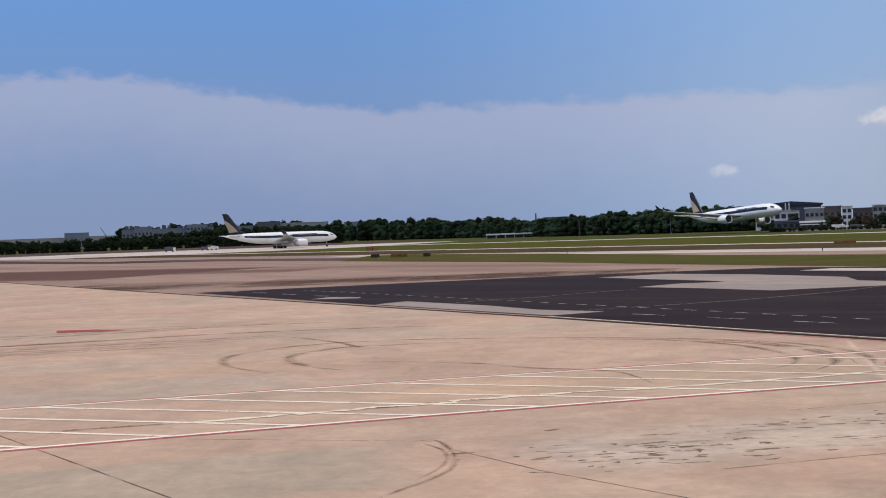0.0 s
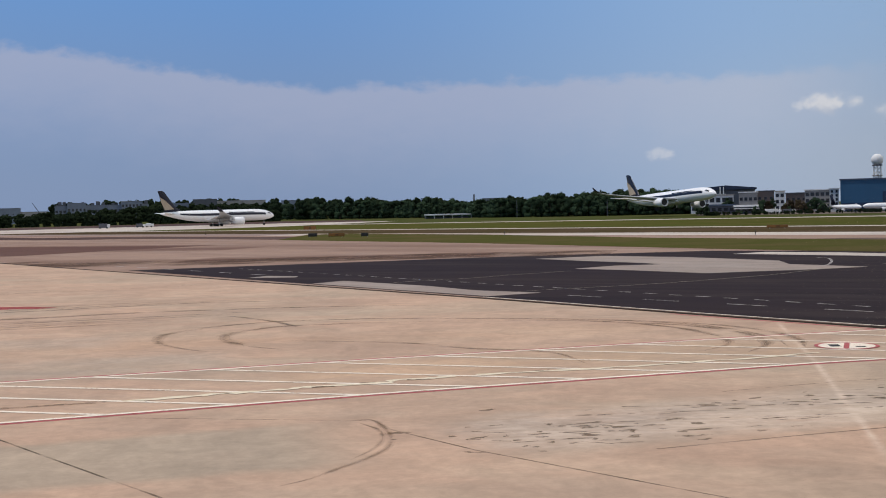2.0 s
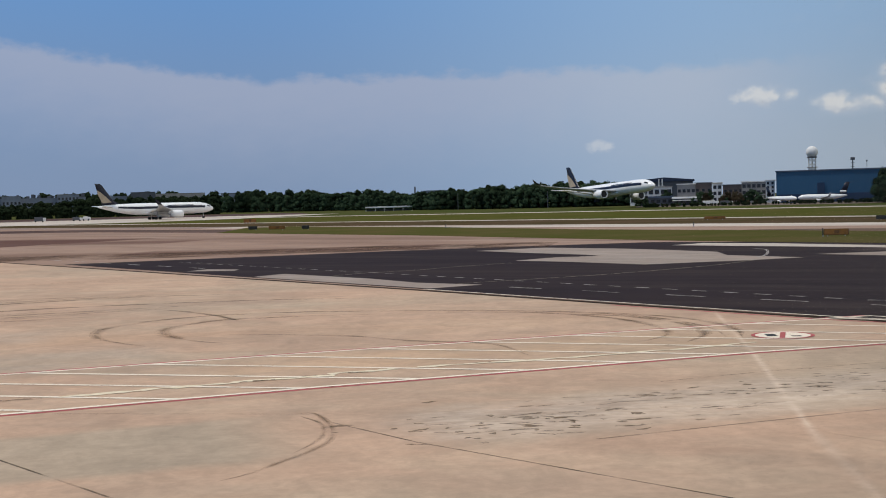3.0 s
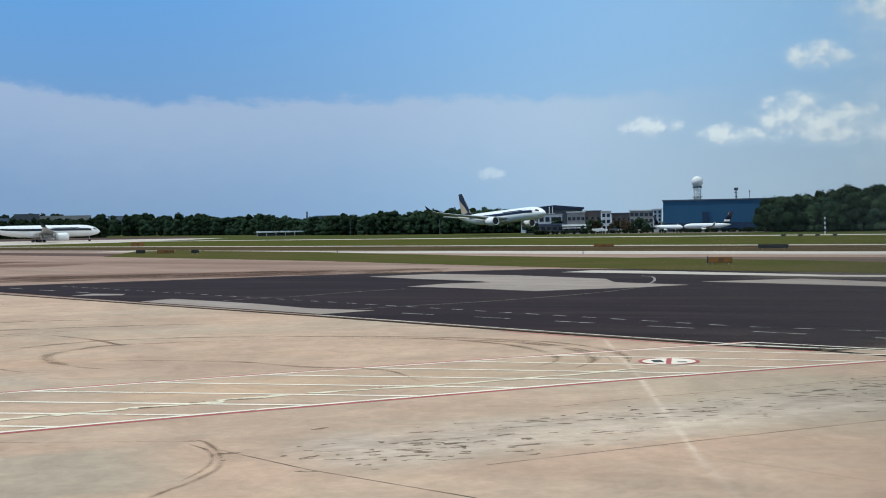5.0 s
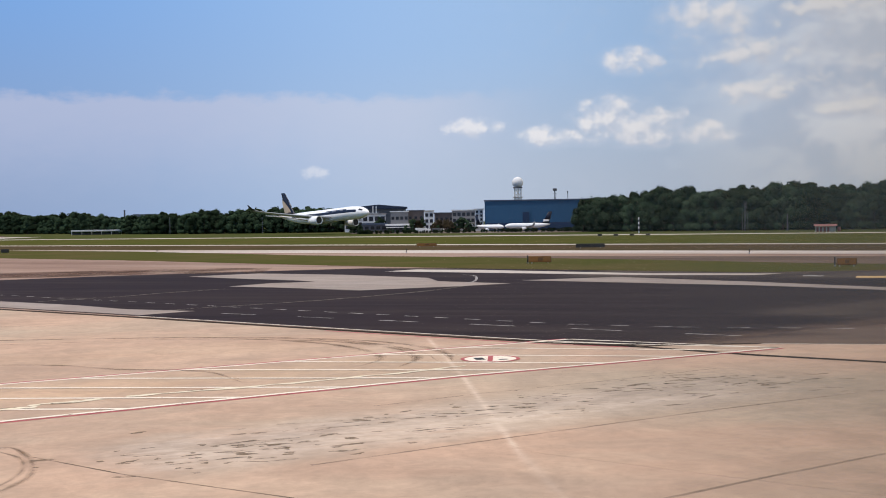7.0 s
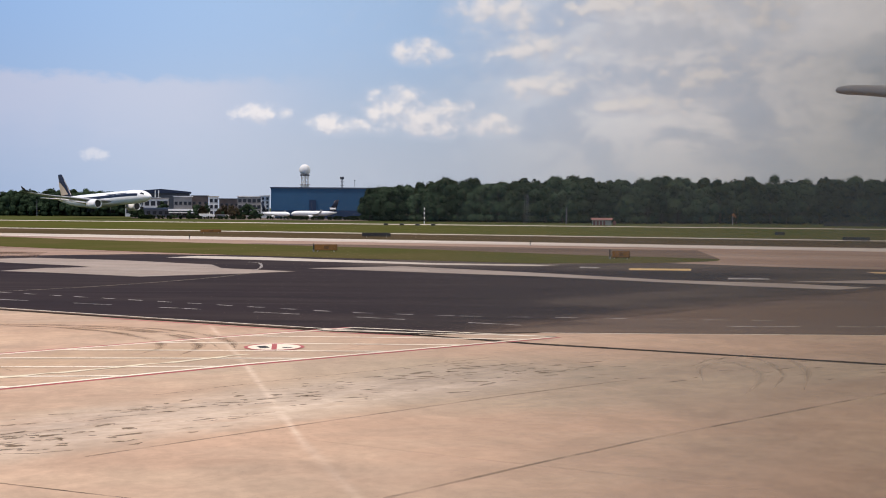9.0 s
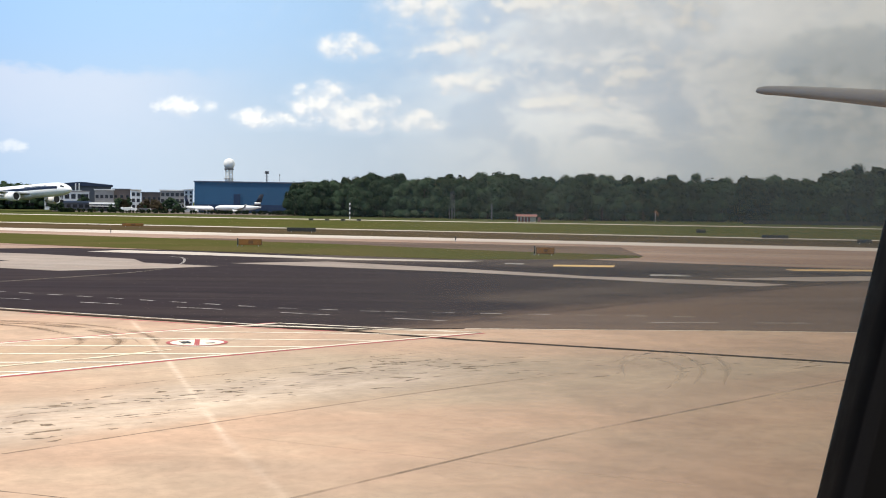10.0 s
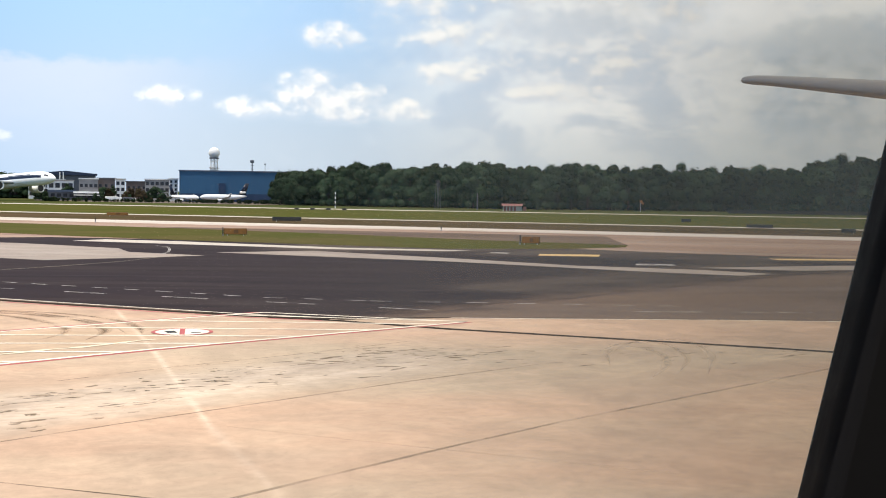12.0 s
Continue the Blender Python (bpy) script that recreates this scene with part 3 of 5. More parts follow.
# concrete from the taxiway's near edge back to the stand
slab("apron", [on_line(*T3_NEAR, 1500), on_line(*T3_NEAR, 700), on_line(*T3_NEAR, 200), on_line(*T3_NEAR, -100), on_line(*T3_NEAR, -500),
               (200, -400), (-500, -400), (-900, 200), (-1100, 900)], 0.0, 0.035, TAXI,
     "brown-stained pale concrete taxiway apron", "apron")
slab("grass_island", [(-22.0, 262.0), (15.2, 196.8), (38.7, 146.6), (47.0, 131.0), (67.1, 101.8), (79.7, 98.1), (88, 99.5), (91.6, 103.0), (90.5, 107.0),
                      (84.0, 118.0), (76.0, 141.0), (65.0, 165.0), (45.0, 200.0), (21.8, 262.0), (-8.0, 316.0), (-19.0, 318.0)], 0.0, 0.06, GRASS_DRY,
     "dry olive mown grass island beside the taxiway", "grass")
slab("shoulder_strip", [(91.6, 103.0), (90.5, 107.0), (84.0, 118.0), (76.0, 141.0), (65.0, 165.0), (62.0, 176.0), (80.0, 158.0), (93.9, 142.6), (108.7, 126.8), (98, 112)],
     0.0, 0.05, BROWN, "brown worn asphalt shoulder beside the grass", "taxiway")
# near stand: warm concrete up to the lead-in line of the asphalt
APRON_LINE = [(-150, 324), (-41.5, 149.7), (5.8, 75.5), (16.0, 58.9), (22.0, 49.6), (24.7, 46.4), (29.6, 44.6), (34.2, 42.0), (40.8, 38.3), (44.2, 36.1), (80, 14)]
slab("stand_concrete", APRON_LINE + [(80, -60), (-260, -60), (-260, 324)], 0.0, 0.055, CONCRETE, "warm beige concrete aircraft stand, stained and cracked", "apron")
slab("asphalt_taxiway", [(-26.4, 129.3), (-5.6, 95.1), (6.3, 76.0), (16.6, 58.9), (22.6, 49.7), (25.2, 46.6), (28.7, 46.6),
                         (31.7, 48.0), (35.3, 49.6), (40.8, 50.2), (47.0, 52.7), (56.7, 55.7), (68.9, 59.3), (75.0, 60.3), (95, 70), (92.8, 74.7),
                         (84.7, 87), (79.7, 97.6), (67.1, 101.2), (54.8, 119), (46.0, 131.8), (37.9, 138.7), (24.7, 138.5), (10.6, 137.6)],
     0.0, 0.05, ASPHALT, "dark purple-grey asphalt taxiway with faded dashes", "taxiway")
slab("worn_taxiway", [(25.4, 46.4), (29.8, 44.9), (34.4, 42.3), (41, 38.6), (44.4, 36.4), (80, 14.5), (120, 30), (95, 74), (75.0, 64.0), (68.9, 62.0), (56.7, 58.4), (47.0, 55.4), (40.8, 52.9), (35.3, 51.3), (31.7, 49.7), (28.7, 47.3)],
     0.0, 0.048, BROWN, "brown worn asphalt where wheels turn", "taxiway")
slab("concrete_patch", [(16.4, 129.8), (24.2, 132.4), (31.0, 123.6), (36.5, 111.0), (35.2, 104.3), (39.1, 96.8), (33.6, 95.2), (30.0, 94.9), (25.2, 94.2),
                        (20.3, 102.5), (16.9, 106.7), (19.0, 108.6), (21.2, 110.2), (25.4, 110.2), (24.6, 113.5), (20.5, 121.0)], 0.0, 0.062, PATCH, "pale concrete island let into dark asphalt", "pavement")
slab("concrete_patch", [(42.1, 101.3), (51.7, 101.6), (57.1, 86.7), (60.5, 74.5), (66.4, 66.4), (68.1, 61.0), (64.4, 60.5), (61.2, 65.6), (56.6, 76.7), (54.3, 82.4), (49.1, 90.3)],
     0.0, 0.062, PATCH, "long pale concrete strip let into dark asphalt", "pavement")
slab("concrete_patch", [(68.1, 68.6), (73.2, 63.1), (78.3, 61.9), (90, 64.0), (82.2, 66.5)], 0.0, 0.062, PATCH, "short pale concrete strip by worn asphalt", "pavement")
slab("concrete_patch", [(37.3, 128.4), (55.3, 104.0), (63.8, 97.2), (67.0, 98.2), (57.5, 106.2), (47.3, 124.7), (41.6, 131.0)], 0.0, 0.064, PALE, "thin pale concrete edge strip beside grass", "pavement")
slab("concrete_patch", [(-3.1, 98.1), (3.3, 88.2), (6.2, 82.0), (10.1, 77.9), (6.6, 76.2), (-0.4, 87.2), (-5.4, 95.3)], 0.0, 0.062, PATCH, "pale concrete wedge at the asphalt edge", "pavement")
# brown films of tyre rubber on the taxiway
film_z = [0.0515]


def film(pts, w, label="brown film of tyre rubber on pale concrete"):
    film_z[0] += 0.0016
    ribbon("rubber_film", [Vector((x, y, 0)) for x, y in pts], w, film_z[0], FILM, label, "stain", 0.2, curve=6)


film([(-60, 160), (-28, 147), (-8, 147), (12, 146), (27, 142)], 15)
slab("dry_verge", [(-230, 590), (-106.6, 386.2), (-67.1, 357.5), (-30, 305), (-14, 285), (10, 225), (4, 219), (-16, 257), (-60.0, 319.9), (-94.7, 342.9), (-230, 540)], 0.0, 0.058, DARK_STRIP, "dark brown rubber-stained taxiway shoulder", "taxiway")

# ---- airliners ----
def foil(le, te, z, t, up=0.0):
    """A wing section between leading and trailing edge points (x, y), thickness t."""
    (x0, y0), (x1, y1) = le, te
    prof = [(0, 0), (0.08, 0.42), (0.3, 0.6), (0.65, 0.36), (1, 0.04), (0.65, -0.22), (0.3, -0.36), (0.08, -0.28)]
    return [Vector((x0 + (x1 - x0) * u, y0 + (y1 - y0) * u, z + t * v)) for u, v in prof]


def ring(x, r, zc, n=24, squash=1.0):
    return [Vector((x, r * math.cos(2 * math.pi * i / n), zc + squash * r * math.sin(2 * math.pi * i / n))) for i in range(n)]


STATIONS = [(33.0, 0.10, 4.95), (32.6, 0.65, 5.0), (31.6, 1.28, 5.12), (30.0, 1.95, 5.28), (28.0, 2.48, 5.43), (25.0, 2.85, 5.55), (21.0, 2.98, 5.6), (8.0, 2.98, 5.6), (-4.0, 2.98, 5.6),
            (-12.0, 2.95, 5.62), (-18.0, 2.62, 5.9), (-24.0, 1.95, 6.35), (-30.0, 1.05, 6.9), (-33.6, 0.35, 7.2)]


def hull_at(x):
    for (xa, ra, za), (xb, rb, zb) in zip(STATIONS, STATIONS[1:]):
        if xb <= x <= xa:
            f = (xa - x) / (xa - xb)
            return ra + (rb - ra) * f, za + (zb - za) * f
    return STATIONS[-1][1:]


def skin_patch(xs, a0, a1, out=0.02, n=4):
    """A strip on the hull's side between two angles (degrees over the horizontal), over stations xs."""
    bm = bmesh.new()
    rows = []
    for x in xs:
        r, zc = hull_at(x)
        rows.append([bm.verts.new((x, (r + out) * math.cos(radians(a0 + (a1 - a0) * i / n)), zc + (r + out) * math.sin(radians(a0 + (a1 - a0) * i / n)))) for i in range(n + 1)])
    for r, s in zip(rows, rows[1:]):
        for i in range(n):
            bm.faces.new((r[i], r[i + 1], s[i + 1], s[i]))
    return bm


FLIP = Matrix.Diagonal((1, -1, 1, 1))


def airliner(at, label, fin_tip=False):
    """A twin-engined wide-body jet, nose to +x, wheels on z = 0."""
    jet = thing("airliner", at, label, "aircraft", "airliners of one fleet")
    body = put("fuselage", loft(bmesh.new(), [ring(*s) for s in STATIONS]), PLANE_WHITE, jet, "white fuselage", True)
    xs = [27 - i * 2 for i in range(26)]
    for s in (1, -1):
        m = Matrix.Identity(4) if s == 1 else FLIP
        put("cheatline", skin_patch(xs, 1, 25), NAVY, body, "dark blue stripe along the windows", at=m)
        # lettering of the airline, drawn as a plain bar
        put("name_bar", skin_patch([20 - i for i in range(16)], 27, 35), NAVY, body, "dark blue band over the stripe", at=m)
        put("cockpit_window", skin_patch([30.4, 29.8, 29.2, 28.4], 22, 42, 0.03), GLASS_DARK, body, "dark cockpit glass", at=m)
        wing = put("wing", loft(bmesh.new(), [foil((9.5, 2.0), (-4.5, 2.0), 4.2, 1.5), foil((5.0, 10.0), (-5.2, 10.0), 4.75, 1.1), foil((-2.5, 22.0), (-8.2, 22.0), 5.9, 0.7),
                                              foil((-7.6, 29.3), (-10.6, 29.3), 6.9, 0.42), foil((-9.0, 31.0), (-11.5, 31.0), 7.5, 0.32)]),
                   PLANE_GREY, jet, "grey swept wing with upturned tip", True, m)
        put("winglet", loft(bmesh.new(), [foil((-9.0, 31.0), (-11.5, 31.0), 7.5, 0.34), foil((-9.6, 31.5), (-12.0, 31.5), 7.9, 0.3), foil((-11.2, 32.2), (-13.0, 32.2), 9.1, 0.2), foil((-12.6, 32.4), (-13.5, 32.4), 10.0, 0.1)]), NAVY, wing, "dark blue upturned wingtip", True)
        put("flap", loft(bmesh.new(), [foil((-4.4, 4.0), (-7.2, 4.0), 3.75, 0.4), foil((-5.3, 10.0), (-7.6, 10.0), 4.3, 0.35), foil((-7.6, 19.5), (-9.1, 19.5), 5.3, 0.25)]), PLANE_WHITE, wing, "extended flap", True)
        put("tailplane", loft(bmesh.new(), [foil((-25.0, 1.0), (-31.5, 1.0), 6.9, 0.8), foil((-29.5, 6.0), (-33.0, 6.0), 7.3, 0.45), foil((-32.2, 9.6), (-34.2, 9.6), 7.6, 0.25)]), PLANE_WHITE, jet, "white tailplane", True, m)
        eng = put("engine", loft(bmesh.new(), [[Vector((x, 10.2 + r * math.cos(2 * math.pi * i / 24), 2.75 + r * math.sin(2 * math.pi * i / 24))) for i in range(24)]
                                              for x, r in ((10.0, 1.55), (10.6, 1.78), (9.6, 1.95), (7.5, 2.02), (5.5, 1.8), (3.6, 1.3))]), PLANE_WHITE, jet, "white engine cowl", True, m)
        put("intake", tube(bmesh.new(), (10.02, 10.2, 2.75), (10.08, 10.2, 2.75), 1.5, seg=24), TYRE, eng, "dark intake")
        put("exhaust_cone", tube(bmesh.new(), (3.7, 10.2, 2.75), (1.6, 10.2, 2.75), 0.95, 0.25, 16), METAL, eng, "bare metal exhaust cone")
        put("pylon", loft(bmesh.new(), [[Vector((x, 10.2 + y, z)) for x, y, z in ((8.5, 0.2, 4.6), (8.5, -0.2, 4.6), (2.0, -0.2, 5.2), (2.0, 0.2, 5.2))],
                                       [Vector((x, 10.2 + y, z)) for x, y, z in ((7.6, 0.2, 3.9), (7.6, -0.2, 3.9), (2.6, -0.2, 3.4), (2.6, 0.2, 3.4))]]), PLANE_WHITE, eng)
        leg = put("main_gear", tube(bmesh.new(), (-1.8, 4.6, 4.6), (-1.8, 5.2, 0.7), 0.24), METAL, jet, "main landing gear leg", at=m)
        for dx in (-2.9, -0.7):
            for dy in (4.6, 5.8):
                put("wheel", tube(bmesh.new(), (dx, dy - 0.25, 0.7), (dx, dy + 0.25, 0.7), 0.7, seg=16), TYRE, leg, "black tyre")
    put("belly_fairing", loft(bmesh.new(), [[Vector((x, w * math.cos(2 * math.pi * i / 20), 3.6 + h * math.sin(2 * math.pi * i / 20))) for i in range(20)]
                                           for x, w, h in ((11, 0.4, 0.4), (9, 2.4, 1.0), (4, 3.2, 1.45), (-5, 3.2, 1.4), (-9, 2.2, 0.9), (-11, 0.4, 0.4))]), PLANE_WHITE, jet, "white belly fairing", True)
    fin = put("fin", loft(bmesh.new(), [[Vector((p.x, p.z, 7.6)) for p in foil((-21.5, 0), (-31.2, 0), 0, 0.95)], [Vector((p.x, p.z, 9.2)) for p in foil((-24.0, 0), (-31.6, 0), 0, 0.8)],
                                       [Vector((p.x, p.z, 18.2)) for p in foil((-31.0, 0), (-34.6, 0), 0, 0.45)], [Vector((p.x, p.z, 18.9)) for p in foil((-32.2, 0), (-34.8, 0), 0, 0.25)]]), NAVY, jet, "dark navy tail fin", True)
    for s in (0.36, -0.36):
        bm = bmesh.new()
        bm.faces.new([bm.verts.new((x, s * (1.25 - (z - 8) * 0.055), z)) for x, z in ((-25.9, 9.4), (-31.2, 9.0), (-33.2, 13.6), (-33.6, 15.6), (-31.8, 14.6), (-28.6, 12.0))])
        put("tail_emblem", bm, GOLD, fin, "plain gold patch on the fin")
    nose = put("nose_gear", tube(bmesh.new(), (26.6, 0, 3.4), (26.9, 0, 0.6), 0.16), METAL, jet, "nose gear leg")
    for y in (-0.35, 0.35):
        put("wheel", tube(bmesh.new(), (26.9, y - 0.16, 0.55), (26.9, y + 0.16, 0.55), 0.55, seg=14), TYRE, nose, "black tyre")
    return jet


# a jet that holds on the far taxiway, broadside on
airliner(pose(*bp(7.7, 650, 0.045), 0, 0, 7.7 + 19.0) @ pose(3.2, 0, 0) @ Matrix.Diagonal((0.925, 1, 1, 1)), "white wide-body jet with dark tail standing on the taxiway")
# a jet just above the runway, nose raised for landing
air = airliner(Matrix.Translation(bp(-13.4, 560, 2.7)) @ pose(0, 0, 0, 0, 0, -67.5) @ pose(0, 0, 0, -3.0, -3.2, 0), "white wide-body jet landing with wheels down, just above ground")


# ---- the jet of the window seat: window, cabin shell, wing ----
WN = -10.0                                        # bearing that the window faces
wall_pose = pose(0, 0, EYE, 0, 0, WN)             # local x to the right along the wall, y outward
own = thing("passenger_jet", wall_pose, "dark cabin interior and grey wing of a parked passenger jet", "aircraft")


def opening(scale, grow, n=5):
    """The window's rounded outline, leaning as the wall does."""
    pts = []
    corners = [(0.1595, -0.13, 0.05, 270), (0.2010, 0.13, 0.06, 0), (-0.17, 0.13, 0.07, 90), (-0.19, -0.13, 0.07, 180)]
    for x, z, r, a in corners:
        cx, cz = x - r if x > 0 else x + r, z + r if z < 0 else z - r
        for i in range(n + 1):
            q = radians(a + 90 * i / n)
            pts.append(Vector((scale * (cx + (r + grow) * math.cos(q)), 0, scale * (cz + (r + grow) * math.sin(q)))))
    return pts


bm = bmesh.new()
inner, outer = opening(1.0, 0.012), opening(1.2, 0.0)
for p in inner:
    p.y = 0.2
for p in outer:
    p.y = 0.24
n = len(inner)
rim = []
for p in inner:
    f = max(abs(p.x) / 0.55, abs(p.z) / 0.45)
    rim.append(Vector((p.x / f, 0.2, p.z / f)))
rimo = [Vector((p.x, 0.24, p.z)) for p in rim]
loft(bm, [rim, inner, outer, rimo, rim], cap=False)
bmesh.ops.remove_doubles(bm, verts=bm.verts, dist=1e-6)
put("window_surround", bm, SEAL, own, "black moulded window surround", True)
pane_mat = bpy.data.materials.new("cabin_window_pane")
pane_mat.use_nodes = True
k = Net(pane_mat.node_tree)
pane_mat.node_tree.nodes.clear()
sep = k.n("ShaderNodeSeparateXYZ")
pc = k.n("ShaderNodeTexCoord").outputs["Object"]
k.put(sep.inputs[0], pc)
# the pane is darker and browner towards its aft edge
aft_tint = k.ramp(sep.outputs[0], 0.01, 0.22)
haze = k.ramp(sep.outputs[0], 0.024, 0.168)
haze_noise = k.noise(k.vec("MULTIPLY", pc, (9.0, 9.0, 3.0)), 3.0, 4.0)
clear = k.n("ShaderNodeBsdfTransparent")
k.put(clear.inputs[0], k.mix(aft_tint, (1.0, 1.0, 1.0), (0.39, 0.375, 0.35)))
# milky layer stands in for glare: a veil of haze that lifts the darks
milk = k.n("ShaderNodeBsdfTranslucent")
milk.inputs[0].default_value = (0.80, 0.97, 0.95, 1)
mx = k.n("ShaderNodeMixShader")
k.put(mx.inputs[0], k.math("MULTIPLY", haze, k.ramp(haze_noise, 0.2, 0.8, 0.05, 0.07)))
k.put(mx.inputs[1], clear.outputs[0])
k.put(mx.inputs[2], milk.outputs[0])
k.put(k.n("ShaderNodeOutputMaterial").inputs[0], mx.outputs[0])
bm = bmesh.new()
bm.faces.new([bm.verts.new((p.x, 0.2385, p.z)) for p in opening(1.2, 0.001)])
pane = put("window_pane", bm, pane_mat, own, "clear window pane, browner towards its aft edge, with glare haze put in")
pane.visible_shadow = False
# hull shell round the cabin, closed at both ends
bm = bmesh.new()
rings_o = []
NR, XS = 64, [-16, -14, -8, -4, -1.2, -0.5, 0.5, 1.2, 4, 8, 12, 16, 20]
R_H, C_Y, C_Z = 2.95, 0.225 - 2.94, -0.35
for x in XS:
    rings_o.append([bm.verts.new((x, C_Y + R_H * math.cos(2 * math.pi * (i + 0.5) / NR), C_Z + R_H * math.sin(2 * math.pi * (i + 0.5) / NR))) for i in range(NR)])
for k in range(len(XS) - 1):
    for i in range(NR):
        j = (i + 1) % NR
        za = (rings_o[k][i].co.z + rings_o[k][j].co.z) / 2
        if XS[k] == -0.5 and abs(za) < 0.36 and rings_o[k][i].co.y > C_Y:
            continue
        bm.faces.new((rings_o[k][i], rings_o[k][j], rings_o[k + 1][j], rings_o[k + 1][i]))
bm.faces.new(rings_o[0])
bm.faces.new(rings_o[-1])
put("hull", bm, CABIN, own, "plain hull shell", True)
for gx, gy in ((-6.0, C_Y), (13.0, C_Y - 2.2), (13.0, C_Y + 2.2)):
    leg = put("landing_gear", tube(bmesh.new(), (gx, gy, C_Z - 2.2), (gx, gy, -EYE + 0.6), 0.2), METAL, own, "landing gear leg")
    put("wheel", tube(bmesh.new(), (gx, gy - 0.3, -EYE + 0.6), (gx, gy + 0.3, -EYE + 0.6), 0.54, seg=16), TYRE, leg, "black tyre")
put("cabin_floor", boxed(-15.5, 19.5, C_Y - 2.6, C_Y + 2.6, -1.3, -1.22), CABIN, own, "grey cabin floor")
inv = wall_pose.inverted()


def own_sec(p, chord, t, z):
    """A section of the own wing at plan place p, chord running aft along the hull."""
    q = inv @ Vector((p[0], p[1], z))
    return [Vector((q.x + v.x, q.y, q.z + v.z)) for v in foil((0, 0), (chord, 0), 0, t)]


TIP = bp(-46.52, 40.0)
ROOT = Vector((9.6, -3.0, 0))
secs = []
for s, chord, t, z in ((0.0, 0.8, 0.22, 9.20), (0.006, 1.2, 0.30, 9.18), (0.05, 1.5, 0.32, 9.02), (0.15, 1.8, 0.37, 8.61), (0.3, 2.5, 0.45, 7.98), (0.43, 3.6, 0.52, 7.44), (0.65, 5.0, 0.7, 6.6), (0.85, 8.0, 1.1, 5.2), (1.0, 10.5, 1.5, 4.2)):
    secs.append(own_sec(TIP.lerp(ROOT, s), chord, t, z))
put("wing", loft(bmesh.new(), secs), OWN_WING, own, "pale grey wing with rounded tip", True)


# ---- trees ----
def leaf_cloud(rnd, lobes, count, size, jag=1.0):
    """Verts and faces of many small tilted leaf clumps on a set of lobes (x, y, z, r)."""
    vs, fs = [], []
    tot = sum(l[3] ** 2 for l in lobes)
    for x, y, z, r in lobes:
        for _ in range(int(count * r * r / tot)):
            d = Vector((rnd.gauss(0, 1), rnd.gauss(0, 1), rnd.gauss(0, 1))).normalized()
            if d.z < -0.5:
                d.z *= -0.6
            p = Vector((x, y, z)) + d * r * (0.64 + 0.36 * rnd.random()) * Vector((1, 1, 0.85)).length / 1.65
            u = Vector((rnd.gauss(0, 1), rnd.gauss(0, 1), rnd.gauss(0, 1))).cross(d + Vector((0, 0, 0.3)))
            u.normalize()
            w = (d + Vector((rnd.gauss(0, 0.5), rnd.gauss(0, 0.5), 0.4 + rnd.gauss(0, 0.4)))).cross(u).normalized()
            s = size * (0.5 + rnd.random())
            k = len(vs)
            vs += [p - u * s, p - w * s * 0.6, p + u * s * 0.9, p + w * s * 0.75]
            fs.append((k, k + 1, k + 2, k + 3))
    return vs, fs


def lobe_cores(rnd, lobes, vs, fs, k=0.76):
    """Dense, uneven inner bodies of the lobes, so that no light shows through."""
    for x, y, z, r in lobes:
        bm = bmesh.new()
        bmesh.ops.create_icosphere(bm, subdivisions=2, radius=1.0)
        n = len(vs)
        bm.verts.ensure_lookup_table()
        for v in bm.verts:
            q = v.co * r * k * (0.72 + 0.5 * rnd.random())
            vs.append(Vector((x + q.x, y + q.y, z + q.z)))
        fs.extend(tuple(n + v.index for v in f.verts) for f in bm.faces)
        bm.free()


def tree_proto(seed, h, leaf=None):
    """A broad tropical tree of height h: trunk, limbs, crown."""
    rnd = random.Random(seed)
    tr = thing("tree", pose(0, 0, 0), "dark green broadleaf tree in a dense airfield wood", "tree", "trees along the airfield")
    bm = bmesh.new()
    tube(bm, (0, 0, -0.3), (0.2, 0, h * 0.45), 0.38, 0.25, 8)
    lobes = []
    for i in range(19):
        a, q = rnd.random() * 6.28, rnd.random()
        rr = h * 0.30 * math.sqrt(rnd.random())
        z = h * (0.26 + 0.60 * q)
        r = h * (0.085 + 0.105 * rnd.random()) * (1.15 - 0.3 * q)
        lobes.append((rr * math.cos(a) * (1.15 - 0.4 * q), rr * math.sin(a) * (1.15 - 0.4 * q), min(z, h - r * 0.9), r))
        if i % 2 == 0:
            tube(bm, (0.1, 0, h * (0.2 + 0.2 * rnd.random())), (lobes[-1][0] * 0.8, lobes[-1][1] * 0.8, lobes[-1][2]), 0.16, 0.05, 6)
    # low skirt of shrubs
    for i in range(7):
        a = rnd.random() * 6.28
        lobes.append((h * 0.26 * math.cos(a), h * 0.26 * math.sin(a), h * 0.11, h * (0.10 + 0.03 * rnd.random())))
    put("trunk", bm, BARK, tr)
    vs, fs = leaf_cloud(rnd, lobes, 6500, h * 0.0165)
    lobe_cores(rnd, lobes, vs, fs, 0.7)
    cr = new("crown", mesh_from("crown", vs, fs, leaf or LEAF))
    cr.parent = tr
    return tr


PROTOS = [tree_proto(40 + i, 15.0) for i in range(6)]


def edge_point(edge, f):
    """A place and height part of the way along a wood's edge of (bearing, distance, height) rows."""
    x = f * (len(edge) - 1)
    i = min(int(x), len(edge) - 2)
    a, b = edge[i], edge[i + 1]
    return [a[k] + (b[k] - a[k]) * (x - i) for k in range(3)]


rnd = random.Random(7)
first = list(PROTOS)


